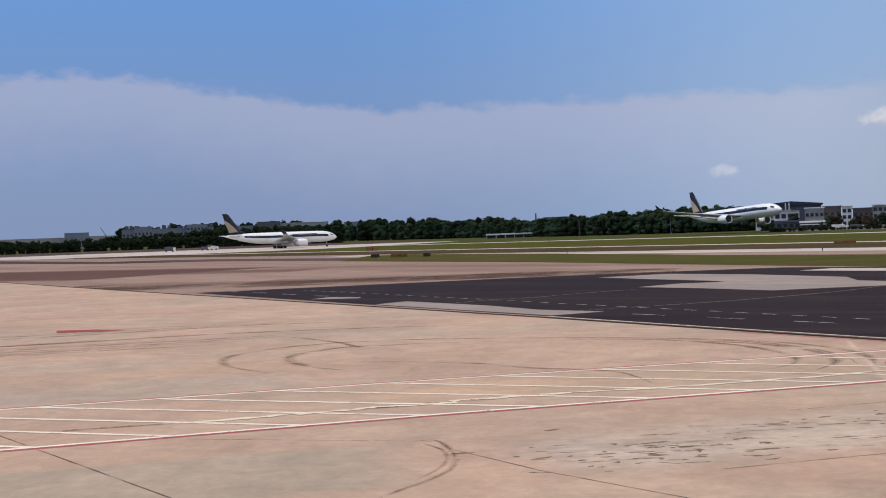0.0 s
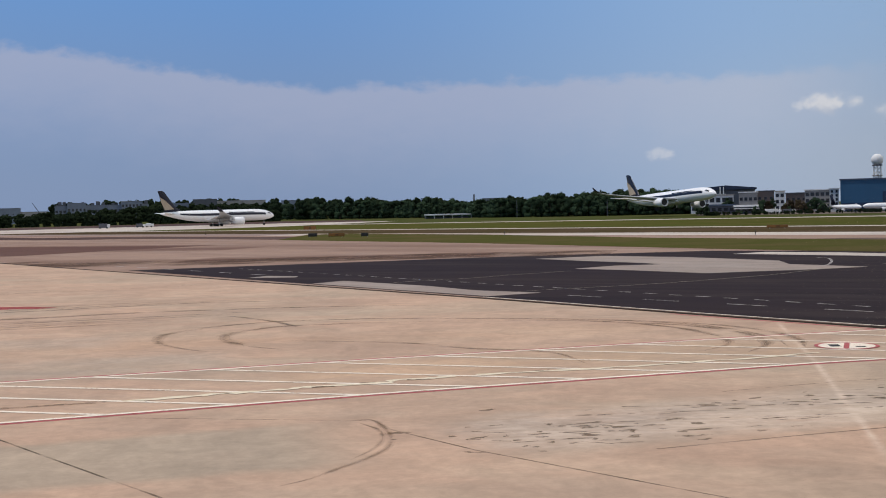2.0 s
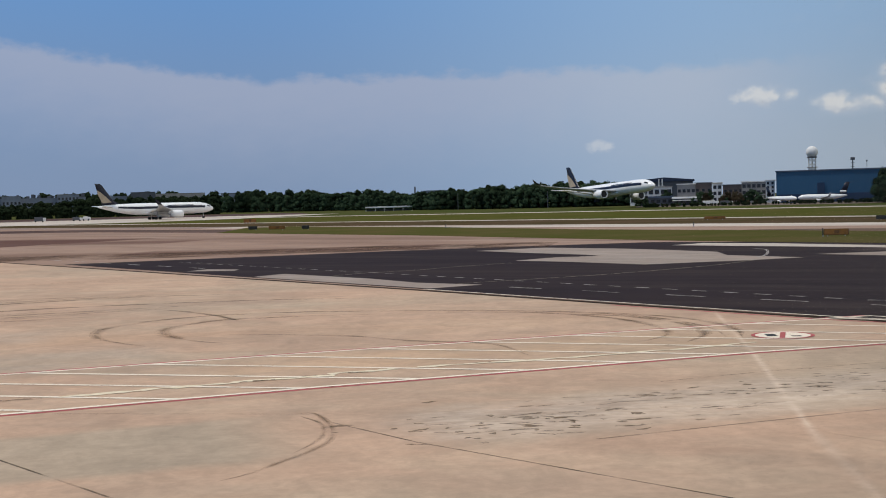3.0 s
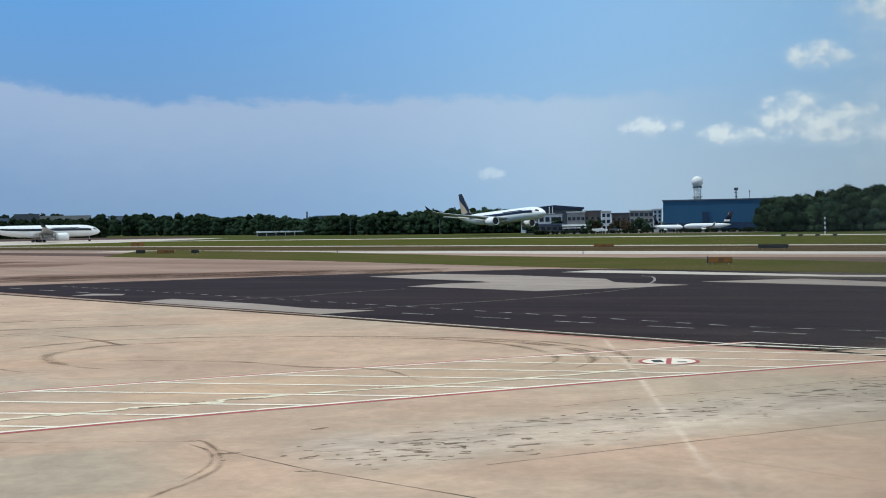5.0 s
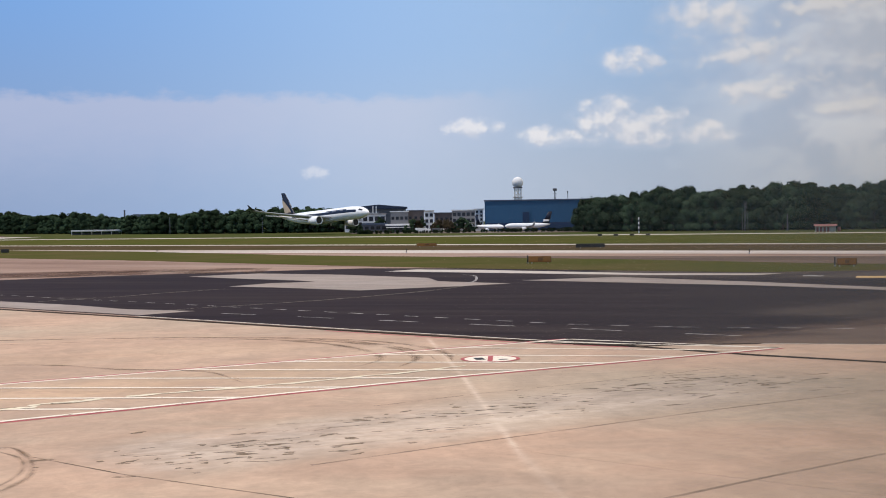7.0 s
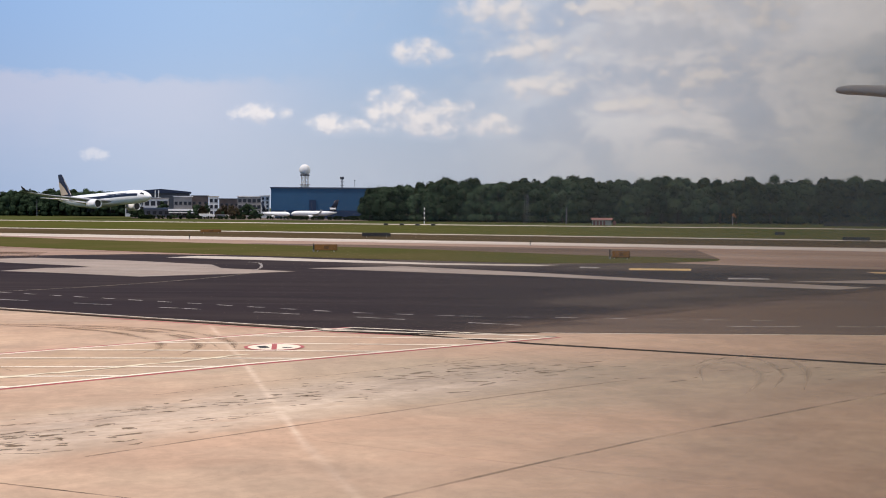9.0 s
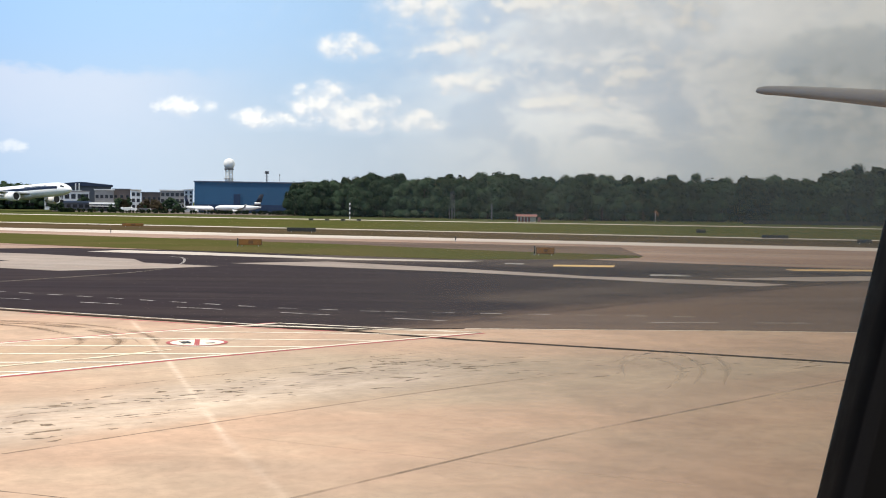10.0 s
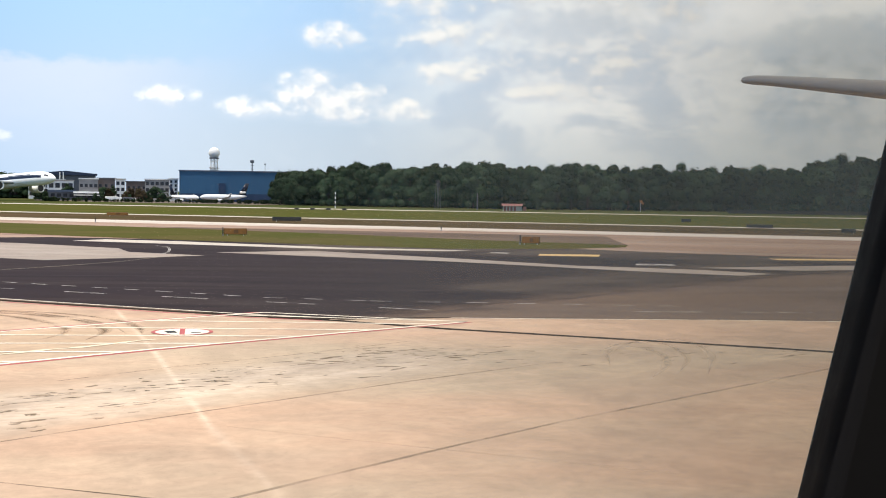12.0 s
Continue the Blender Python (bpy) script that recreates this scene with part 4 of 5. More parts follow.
def plant(edge, count, rows, gap, sway=2.0):
    for r in range(rows):
        for i in range(count):
            b, d, h = edge_point(edge, (i + 0.3 + 0.4 * rnd.random()) / count)
            hh = h * (0.80 + 0.28 * rnd.random()) * (1.0 if r else 0.86)
            p = bp(b, d + r * gap + rnd.uniform(-sway, sway))
            m = pose(p.x, p.y, 0, 0, 0, rnd.uniform(0, 360)) @ Matrix.Scale(hh / 15.0, 4)
            if first:
                t = first.pop()
                t.matrix_basis = m
            else:
                src = PROTOS[rnd.randrange(6)]
                t = copy_thing(src, pose(0, 0, 0))
                t.matrix_basis = m


EDGE_R = [(-25.3, 505, 14.5), (-27.0, 495, 16.0), (-29.2, 487, 18.6), (-31.0, 480, 17.0), (-33.0, 476, 18.3), (-36.0, 470, 18.8), (-38.7, 466, 18.6), (-42.5, 478, 19.2), (-46.0, 492, 19.0), (-49.0, 500, 20.2), (-51.5, 506, 24.0), (-55.0, 510, 22.0), (-60.0, 520, 22.0)]
plant(EDGE_R, 58, 2, 9.0)
EDGE_M = [(-14.3, 668, 13.8), (-13.0, 670, 14.8), (-11.4, 675, 15.5), (-9.5, 690, 15.0), (-7.5, 715, 14.6), (-5.6, 755, 14.2), (-4.2, 800, 11.8)]
plant(EDGE_M, 26, 2, 9.0)
EDGE_L = [(-5.0, 800, 12.5), (-4.0, 850, 12.5), (-2.6, 900, 17.0), (-1.0, 950, 15.0), (0.5, 1000, 18.0), (2.5, 1080, 20.0), (5.2, 1200, 22.0)]
plant(EDGE_L, 26, 2, 12.0)


def woods(edge, count, depth, seed, name, label, leaf=0.9, per=380):
    """Massed crowns that no one could count, behind the front trees."""
    r2 = random.Random(seed)
    vs, fs = [], []
    for i in range(count):
        b, d, h = edge_point(edge, r2.random())
        p = bp(b, d + depth[0] + (depth[1] - depth[0]) * r2.random())
        h *= 0.80 + 0.24 * r2.random()
        lobes = [(p.x + r2.gauss(0, h * 0.16), p.y + r2.gauss(0, h * 0.16), h * (0.3 + 0.54 * r2.random()), h * (0.11 + 0.09 * r2.random())) for _ in range(10)]
        lobes.append((p.x, p.y, h * 0.12, h * 0.24))
        v, f = leaf_cloud(r2, lobes, per, leaf * 0.7 * h / 15)
        lobe_cores(r2, lobes, v, f)
        k = len(vs)
        vs += v
        fs += [tuple(q + k for q in face) for face in f]
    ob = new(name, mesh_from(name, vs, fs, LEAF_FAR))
    return tagged(ob, label, "woods", kind="stuff")


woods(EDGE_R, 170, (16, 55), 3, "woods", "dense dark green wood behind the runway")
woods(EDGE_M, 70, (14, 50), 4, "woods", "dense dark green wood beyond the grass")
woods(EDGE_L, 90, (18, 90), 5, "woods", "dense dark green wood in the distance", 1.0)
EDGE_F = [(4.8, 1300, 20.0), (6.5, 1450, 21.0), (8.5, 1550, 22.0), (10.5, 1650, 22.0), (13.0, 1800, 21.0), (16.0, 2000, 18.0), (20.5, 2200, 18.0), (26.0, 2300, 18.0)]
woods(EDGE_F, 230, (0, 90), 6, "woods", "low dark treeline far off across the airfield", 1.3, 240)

EDGE_N = [(4.6, 960, 9.5), (7.0, 1000, 10.5), (10.0, 1030, 9.5), (14.0, 1050, 11.0), (18.0, 1090, 10.0), (24.0, 1120, 10.0), (30.0, 1150, 10.0)]
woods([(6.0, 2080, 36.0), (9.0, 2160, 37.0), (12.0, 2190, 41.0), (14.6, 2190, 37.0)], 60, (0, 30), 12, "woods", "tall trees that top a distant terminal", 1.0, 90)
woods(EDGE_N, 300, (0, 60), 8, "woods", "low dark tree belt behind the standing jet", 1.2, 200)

# ---- buildings ----
def block(name, b, d, w, h, depth, wall, label, rows=0, cols=0, roof=None, turn=0.0, win=(1.6, 1.5), base=1.2, parapet=0.5, category="building", over=0.4):
    """A building whose facade stands at bearing b and distance d, facing the window seat unless turned."""
    p = bp(b, d)
    h_ob = thing(name, pose(p.x, p.y, 0, 0, 0, b + turn), label, category)
    put("wall", boxed(-w / 2, w / 2, 0, depth, 0, h), wall, h_ob)
    rf = put("roof", boxed(-w / 2 - over, w / 2 + over, -over, depth + over, h + 0.003, h + parapet), roof or wall, h_ob, "flat roof edge")
    if rows and cols:
        ww, wh = win
        fr = pane = None
        for r in range(rows):
            for c in range(cols):
                x = -w / 2 + w * (c + 0.5) / cols
                z = base + (h - base) * (r + 0.15) / rows
                at = pose(x, 0, z)
                if fr is None:
                    fr = put("window", boxed(-ww / 2 - 0.12, ww / 2 + 0.12, -0.10, -0.004, -0.12, wh + 0.12), DARK_WALL, h_ob, at=at)
                    pane = put("pane", boxed(-ww / 2, ww / 2, -0.13, -0.103, 0, wh), GLASS_DARK, fr)
                else:
                    f2 = share(fr, at)
                    p2 = new("pane", pane.data)
                    p2.parent = f2
    return h_ob


# bare yard before the works and the hangar, with shrubs
slab("yard", [bp(-14.6, 575), bp(-17, 545), bp(-20, 520), bp(-24.5, 500), bp(-26, 520), bp(-25.5, 600), bp(-20, 640), bp(-14.6, 680)], 0.0, 0.05, EARTH, "bare brown earth yard before the works", "ground")
r3 = random.Random(21)
DRY = tree_proto(61, 15.0, LEAF_BROWN)
tagged(DRY, "small dry brownish tree before the works buildings", "tree", "small trees in the yard")
DRY.matrix_basis = pose(*bp(-18.75, 596), 0, 0, 40) @ Matrix.Diagonal((0.42, 0.42, 0.44, 1))
# bearing, height, dry or green
for b, hh, dry in ((-19.05, 6.6, 1), (-19.3, 5.6, 1), (-18.55, 4.6, 1), (-17.75, 6.2, 1), (-17.55, 7.0, 0), (-17.9, 7.6, 0), (-19.65, 6.6, 0), (-19.9, 7.4, 0), (-20.12, 6.0, 0), (-19.45, 5.0, 0), (-18.7, 3.6, 0), (-18.35, 3.0, 1),
                   (-16.1, 8.6, 0), (-15.85, 7.6, 0), (-17.25, 4.0, 0), (-20.3, 4.4, 0), (-15.0, 5.0, 0), (-14.75, 7.5, 0)):
    q = bp(b + r3.uniform(-0.05, 0.05), 640 if hh > 8 or b > -15.9 and hh > 7.5 else r3.uniform(584, 592))
    t = copy_thing(DRY if dry else PROTOS[r3.randrange(6)], pose(0, 0, 0))
    t.matrix_basis = pose(q.x, q.y, 0.0, 0, 0, r3.uniform(0, 360)) @ Matrix.Diagonal((hh / 15, hh / 15, hh / 15, 1))
    tagged(t, "small dry brownish tree before the works buildings" if dry else "small dark green tree before the works buildings", "tree", "small trees in the yard")
for i in range(30):
    q = bp(-14.9 - 7.2 * r3.random(), r3.uniform(560, 582))
    hh = r3.uniform(1.0, 2.2)
    dry = r3.random() < 0.5
    t = copy_thing(DRY if dry else PROTOS[r3.randrange(6)], pose(0, 0, 0))
    t.matrix_basis = pose(q.x, q.y, 0.0, 0, 0, r3.uniform(0, 360)) @ Matrix.Diagonal((hh / 9, hh / 9, hh / 15, 1))
    tagged(t, "low brownish shrub in the bare yard" if dry else "low dark green shrub in the bare yard", "shrub", "shrubs in the yard")
woods([(-15.0, 548, 1.9), (-18.0, 540, 1.6), (-22.0, 530, 1.7), (-25.0, 522, 2.0)], 130, (0, 14), 9, "scrub", "low dark scrub on the edge of the yard", 4.0, 60)
# blue hangar with its sliding door
HB, HD = -23.6, 590.0
hg = thing("hangar", pose(*bp(HB, HD), 0, 0, HB + 0.5), "large blue metal-clad aircraft hangar with dark sliding door", "hangar")
put("wall", boxed(-28.0, 40.0, 0, 50, 0, 14.4), HANGAR_BLUE, hg, "blue cladding")
put("roof", boxed(-28.4, 40.4, -0.4, 50.4, 14.403, 15.0), ROOF_BLUE, hg, "dark roof edge")
rib = put("rib", boxed(-0.06, 0.06, -0.05, -0.004, 4.2, 14.3), HANGAR_BLUE, hg, at=pose(-27.5, 0, 0))
for i in range(1, 34):
    share(rib, pose(-27.5 + 2 * i, 0, 0))
put("sliding_door", boxed(-27.6, 39.6, -0.35, -0.15, 0, 4.0), HANGAR_DARK, hg, "dark blue lower door band")
put("door_leaf", boxed(-9.8, -6.6, -0.45, -0.16, 4.003, 9.0), HANGAR_DARK, hg, "dark tail door")
# radar ball on its lattice tower, behind the hangar
rd = thing("radar_tower", pose(*bp(-22.44, 660)), "white radar dome on a white lattice tower", "tower")
bm = bmesh.new()
bmesh.ops.create_uvsphere(bm, u_segments=28, v_segments=16, radius=3.0, matrix=pose(0, 0, 25.3))
put("radome", bm, WHITE_WALL, rd, "white dome", True)
put("collar", tube(bmesh.new(), (0, 0, 22.2), (0, 0, 22.9), 2.5, 2.5, 20), DARK_WALL, rd, "dark collar")
put("platform", tube(bmesh.new(), (0, 0, 17.2), (0, 0, 17.6), 2.7, 2.7, 16), GREY_WALL, rd)
for i in range(6):
    a = i * math.pi / 3
    put("leg", tube(bmesh.new(), (2.0 * math.cos(a), 2.0 * math.sin(a), 0), (2.0 * math.cos(a), 2.0 * math.sin(a), 22.3), 0.2, seg=8), WHITE_WALL, rd)
    a2 = a + math.pi / 3
    for z in (8.4, 10.7, 13.0, 15.3, 17.6, 19.9):
        put("brace", tube(bmesh.new(), (2.0 * math.cos(a), 2.0 * math.sin(a), z), (2.0 * math.cos(a2), 2.0 * math.sin(a2), z + 2.2), 0.1, seg=6), WHITE_WALL, rd)
        put("brace", tube(bmesh.new(), (2.0 * math.cos(a2), 2.0 * math.sin(a2), z), (2.0 * math.cos(a), 2.0 * math.sin(a), z + 2.2), 0.1, seg=6), WHITE_WALL, rd)
ms = thing("antenna_mast", pose(*bp(-24.16, 650)), "dark lattice antenna mast with a small head", "mast")
put("mast", tube(bmesh.new(), (0, 0, 0), (0, 0, 20.5), 0.45, 0.3, 8), DARK_WALL, ms)
put("antenna_head", boxed(-1.0, 1.0, -0.6, 0.6, 20.2, 21.6, bevel=0.2), DARK_WALL, ms, "dark antenna head")
for z in (15, 17, 19):
    put("crossbar", tube(bmesh.new(), (-1.0, 0, z), (1.0, 0, z), 0.1, seg=6), DARK_WALL, ms)
ms = thing("antenna_mast", pose(*bp(-24.75, 650)), "thin dark pole with a small lamp", "mast")
put("mast", tube(bmesh.new(), (0, 0, 0), (0, 0, 19.3), 0.14, 0.1, 8), DARK_WALL, ms)
put("lamp_head", boxed(-0.3, 0.3, -0.3, 0.3, 19.3, 20.0, bevel=0.1), DARK_WALL, ms)

# works buildings left of the hangar
block("office_block", -19.9, 610, 11.5, 10.3, 16, GREY_WALL, "grey three-storey office block with white roof edge", 3, 5, WHITE_WALL, win=(1.4, 1.5))
block("stair_tower", -20.62, 600, 4.2, 10.6, 10, WHITE_WALL, "cream end wall of an office block with small windows", 5, 2, win=(0.8, 1.0))
block("office_block", -18.28, 618, 4.6, 10.2, 10, WHITE_WALL, "cream three-storey block with recessed balconies", 3, 2, CREAM, win=(1.3, 1.5))
block("brick_block", -18.98, 635, 10, 9.2, 14, BRICK_WALL, "brown brick block half hidden by dry trees", 2, 4, DARK_WALL, win=(1.2, 1.2))
block("brick_block", -17.66, 630, 8.4, 10.6, 15, BRICK_WALL, "brown brick block with a dark roof edge", 2, 3, DARK_WALL, win=(1.2, 1.2))
block("grey_block", -16.9, 626, 9.0, 10.2, 12, GREY_WALL, "grey two-storey block with pale roof edge", 2, 4, WHITE_WALL, win=(1.3, 1.4))
shed = block("steel_shed", -16.98, 596, 14, 3.4, 9, DARK_WALL, "low open shed with a white sheet roof", 1, 5, WHITE_WALL, win=(1.8, 1.4), parapet=0.8, over=0.7)
put("canopy", boxed(-7.4, 7.4, -3.2, -0.75, 2.3, 2.7, bevel=0.08), WHITE_WALL, shed, "white lean-to canopy")
block("white_block", -15.3, 660, 22, 9.4, 12, WHITE_WALL, "white two-storey block with wide dark windows", 2, 7, GREY_WALL, win=(2.0, 2.2))
low = block("low_shed", -15.5, 608, 17, 3.9, 10, DARK_WALL, "low dark shed with a pale blue roof", 1, 6, ROOF_BLUE, win=(1.8, 1.5), parapet=0.9)
hall = thing("works_hall", pose(*bp(-15.75, 690), 0, 0, -15.75), "large works hall with a shallow navy pitched roof", "building")
put("wall", boxed(-17.5, 17.5, 0, 30, 0, 12.6), DARK_WALL, hall)
put("white_band", boxed(-17.4, 2.0, -0.12, -0.004, 6.0, 10.4), WHITE_WALL, hall, "white upper wall band")
bm = bmesh.new()
loft(bm, [[Vector((x, y, z)) for x, z in ((-18.4, 12.603), (-18.4, 13.2), (2.0, 15.0), (18.4, 13.5), (18.4, 12.603))] for y in (-1.0, 31.0)])
put("roof", bm, NAVY_ROOF, hall, "shallow navy sheet roof")
for x in (-1.0, 0.8):
    put("post", boxed(x - 0.3, x + 0.3, -1.3, -1.004, 5.0, 14.2), WHITE_WALL, hall, "white post")

# far buildings beyond the standing jet; FAR_GREY walls carry the air's haze as colour
block("far_hall", 18.6, 2500, 150, 21.5, 60, GREY_WALL, "long white hall on the skyline", 1, 14, GREY_WALL, win=(6, 4))
block("far_hall", 16.6, 2450, 45, 29.5, 40, FAR_GREY, "grey boxy hall on the skyline, blued by painted haze", 2, 5, FAR_GREY)
block("far_hall", 15.6, 2450, 60, 22.0, 40, GREY_WALL, "low grey hall on the skyline", 1, 6, FAR_GREY)
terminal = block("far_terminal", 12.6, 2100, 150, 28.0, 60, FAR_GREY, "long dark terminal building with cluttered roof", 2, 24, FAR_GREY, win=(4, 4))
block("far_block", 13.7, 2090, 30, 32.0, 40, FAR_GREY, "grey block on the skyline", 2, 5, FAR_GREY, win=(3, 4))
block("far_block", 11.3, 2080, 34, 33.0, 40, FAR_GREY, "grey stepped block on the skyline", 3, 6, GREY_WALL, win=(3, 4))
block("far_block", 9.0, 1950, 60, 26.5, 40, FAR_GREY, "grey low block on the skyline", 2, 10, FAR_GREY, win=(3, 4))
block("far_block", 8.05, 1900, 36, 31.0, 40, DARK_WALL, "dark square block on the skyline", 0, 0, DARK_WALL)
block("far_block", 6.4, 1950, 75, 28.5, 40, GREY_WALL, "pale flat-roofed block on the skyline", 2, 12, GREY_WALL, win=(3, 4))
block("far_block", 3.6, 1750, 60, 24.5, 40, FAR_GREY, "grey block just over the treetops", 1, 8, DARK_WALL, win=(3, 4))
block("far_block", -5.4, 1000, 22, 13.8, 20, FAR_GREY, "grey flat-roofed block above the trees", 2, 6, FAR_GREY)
rr = random.Random(11)
for i in range(22):
    x = rr.uniform(-72, 72)
    put("roof_unit", boxed(x - 2 - 2 * rr.random(), x + 2, 4, 8, 28.503, 30 + 5 * rr.random(), bevel=0.2), DARK_WALL, terminal, "dark plant unit")
cr = thing("crane", pose(*bp(15.3, 2400)), "dark lattice construction crane with slanted jib", "crane")
put("mast", tube(bmesh.new(), (0, 0, 0), (0, 0, 20), 0.9, 0.8, 6), DARK_WALL, cr)
put("jib", tube(bmesh.new(), (0, 0, 20), (-12, 0, 38), 0.8, 0.4, 6), DARK_WALL, cr)
ch = thing("chimney", pose(*bp(-4.38, 1150)), "thin dark chimney above the treetops", "chimney")
put("stack", tube(bmesh.new(), (0, 0, 0), (0, 0, 19.5), 0.9, 0.75, 10), DARK_WALL, ch)

# ---- signs, sheds, poles ----
def sign(p, w, h, face, turn, label, z=0.06):
    s = thing("taxiway_sign", pose(p[0], p[1], z, 0, 0, turn), label, "sign", "taxiway signs")
    pan = put("panel", boxed(-w / 2, w / 2, -0.14, 0.14, 0.15, 0.15 + h, bevel=0.04), SIGN_CASE if face is SIGN_ORANGE else SIGN_BLACK, s, "dark sign case")
    if w > 1.0:
        put("face", boxed(-w / 2 + 0.08, w / 2 - 0.08, -0.165, -0.143, 0.22, 0.08 + h), face, pan)
        if face is SIGN_ORANGE:
            put("legend_bar", boxed(-w * 0.08, w * 0.12, -0.18, -0.168, 0.34, -0.02 + h), SIGN_CASE, pan, "plain legend bar")
    for x in (-w * 0.35, w * 0.35):
        put("leg", tube(bmesh.new(), (x, 0, -0.02), (x, 0, 0.3), 0.05, seg=8), METAL, s)
    return s


for (p, w, h, face, label) in (
        ((-15.6, 281), 2.0, 0.75, SIGN_BLACK, "small black-backed taxiway sign on grass"), ((-10.0, 276.0), 3.6, 0.75, SIGN_ORANGE, "wide orange taxiway sign on grass"), ((-3.6, 271), 1.6, 0.75, SIGN_BLACK, "small black-backed taxiway sign on grass"),
        ((60.0, 138.5), 2.8, 0.75, SIGN_ORANGE, "wide orange taxiway sign on grass"), ((58.66, 139.2), 0.13, 0.85, SIGN_BLACK, "black side panel of a taxiway sign"),
        ((81.2, 107.2), 2.0, 0.75, SIGN_ORANGE, "orange taxiway sign on grass"), ((80.25, 107.9), 0.13, 0.9, SIGN_BLACK, "black side panel of a taxiway sign"),
        ((97.5, 202), 5.2, 0.7, SIGN_BLACK, "long black taxiway sign by the concrete"), ((80.0, 244), 4.2, 0.6, SIGN_ORANGE, "wide orange taxiway sign by the concrete"),
        ((186.2, 191.2), 2.0, 0.7, SIGN_BLACK, "dark sign beside the runway"), ((161.5, 129.2), 2.2, 0.6, SIGN_BLACK, "dark taxiway sign by the concrete"),
        ((167.4, 153.3), 4.6, 0.6, SIGN_BLACK, "long dark taxiway sign by the concrete"), ((-23.2, 402), 4.0, 1.2, SIGN_ORANGE, "orange taxiway sign by the concrete")):
    b = math.degrees(math.atan2(-p[0], p[1]))
    sign(p, w, h, face, b, label)

sh = thing("open_shelter", pose(*bp(-3.15, 800), 0, 0, -3.15), "long low open shelter with a white flat roof", "shelter")
put("roof", boxed(-15.5, 15.5, -2.5, 2.5, 2.1, 3.0, bevel=0.08), WHITE_WALL, sh, "white flat roof")
for x in (-15, -9, -3, 3, 9, 15):
    put("post", boxed(x - 0.15, x + 0.15, -2.2, -1.9, 0, 2.1), WHITE_WALL, sh)
put("back_wall", boxed(-15.3, 15.3, 2.0, 2.2, 0, 1.1), DARK_WALL, sh)
hut = thing("equipment_hut", pose(*bp(-36.25, 415), 0, 0, -36.25), "small striped hut with a red roof beside the runway", "hut")
put("wall", boxed(-3.2, 3.2, 0, 3.2, 0, 1.75), CREAM, hut, "cream wall")
bm = bmesh.new()
loft(bm, [[Vector((x, y, z)) for y, z in ((-0.5, 1.75), (3.7, 1.75), (2.6, 2.45), (0.6, 2.45))] for x in (-3.6, 3.6)])
put("roof", bm, RED_ROOF, hut, "red roof")
for x in (-2.8, -1.7, -0.6, 0.5):
    put("doorway", boxed(x, x + 0.7, -0.06, -0.003, 0, 1.5), RED_ROOF, hut, "red and dark stripe")
put("side_box", boxed(3.7, 4.7, 0.2, 1.4, 0, 1.5, bevel=0.05), RED_ROOF, hut, "red and white box")

for b, d, h, kind in ((-28.0, 430, 5.6, "banded"), (-32.77, 452, 10.6, "tower"), (-34.62, 440, 6.0, "pole"), (-6.37, 720, 10.0, "pole"), (-10.55, 660, 8.8, "pole")):
    pl = thing("marker_mast" if kind == "banded" else "lattice_pole", pose(*bp(b, d)), "red and white banded wind mast" if kind == "banded" else "grey lattice pole against the trees", "mast")
    if kind == "banded":
        for i in range(7):
            put("band", tube(bmesh.new(), (0, 0, i * h / 7), (0, 0, (i + 1) * h / 7), 0.2, seg=8), WHITE_WALL if i % 2 == 0 else DARK_WALL, pl)
    else:
        r = 0.75 if kind == "tower" else 0.16
        for x, y in ((-r, -r), (r, -r), (r, r), (-r, r)):
            put("leg", tube(bmesh.new(), (x, y, 0), (x * 0.6, y * 0.6, h), 0.08, 0.05, 6), DARK_WALL, pl)
        n = int(h / (1.6 if kind == "tower" else 1.0))
        for i in range(n):
            z0, z1 = h * i / n, h * (i + 1) / n
            k0, k1 = 1 - 0.4 * z0 / h, 1 - 0.4 * z1 / h
            put("brace", tube(bmesh.new(), (-r * k0, -r * k0, z0), (r * k1, -r * k1, z1), 0.05, seg=5), DARK_WALL, pl)
fl = thing("windsock", pose(*bp(-42.17, 455)), "orange and white windsock on a pole", "windsock")
put("pole", tube(bmesh.new(), (0, 0, 0), (0, 0, 4.0), 0.08, seg=8), METAL, fl)
put("sock", tube(bmesh.new(), (0, 0, 3.8), (1.5, 0, 2.6), 0.5, 0.25, 10), SIGN_ORANGE, fl, "orange cloth sock")
# approach light boxes and edge markers
def low_light(p, w, mat, label, name, group):
    b = math.degrees(math.atan2(-p[0], p[1]))
    e = thing(name, pose(p[0], p[1], 0.02, 0, 0, b), label, "light", group)
    put("case", boxed(-w / 2, w / 2, -0.25, 0.25, 0.25, 0.8, bevel=0.05), mat, e)
    for x in (-w * 0.3, w * 0.3):
        put("leg", tube(bmesh.new(), (x, 0, 0), (x, 0, 0.28), 0.05, seg=6), METAL, e)


for f in range(4):
    low_light((160.5 + 3.9 * f, 326.0 - 2.6 * f), 1.3, SIGN_BLACK, "dark approach light box on short legs in grass", "approach_light", "row of approach lights")
for i in range(-1, 8):
    q = on_line(*T3_NEAR, 60.0 * i)
    low_light((q[0] - 1.0, q[1] - 0.8), 0.14, SIGN_BLACK, "small dark taxiway edge marker", "edge_marker", "taxiway edge markers")
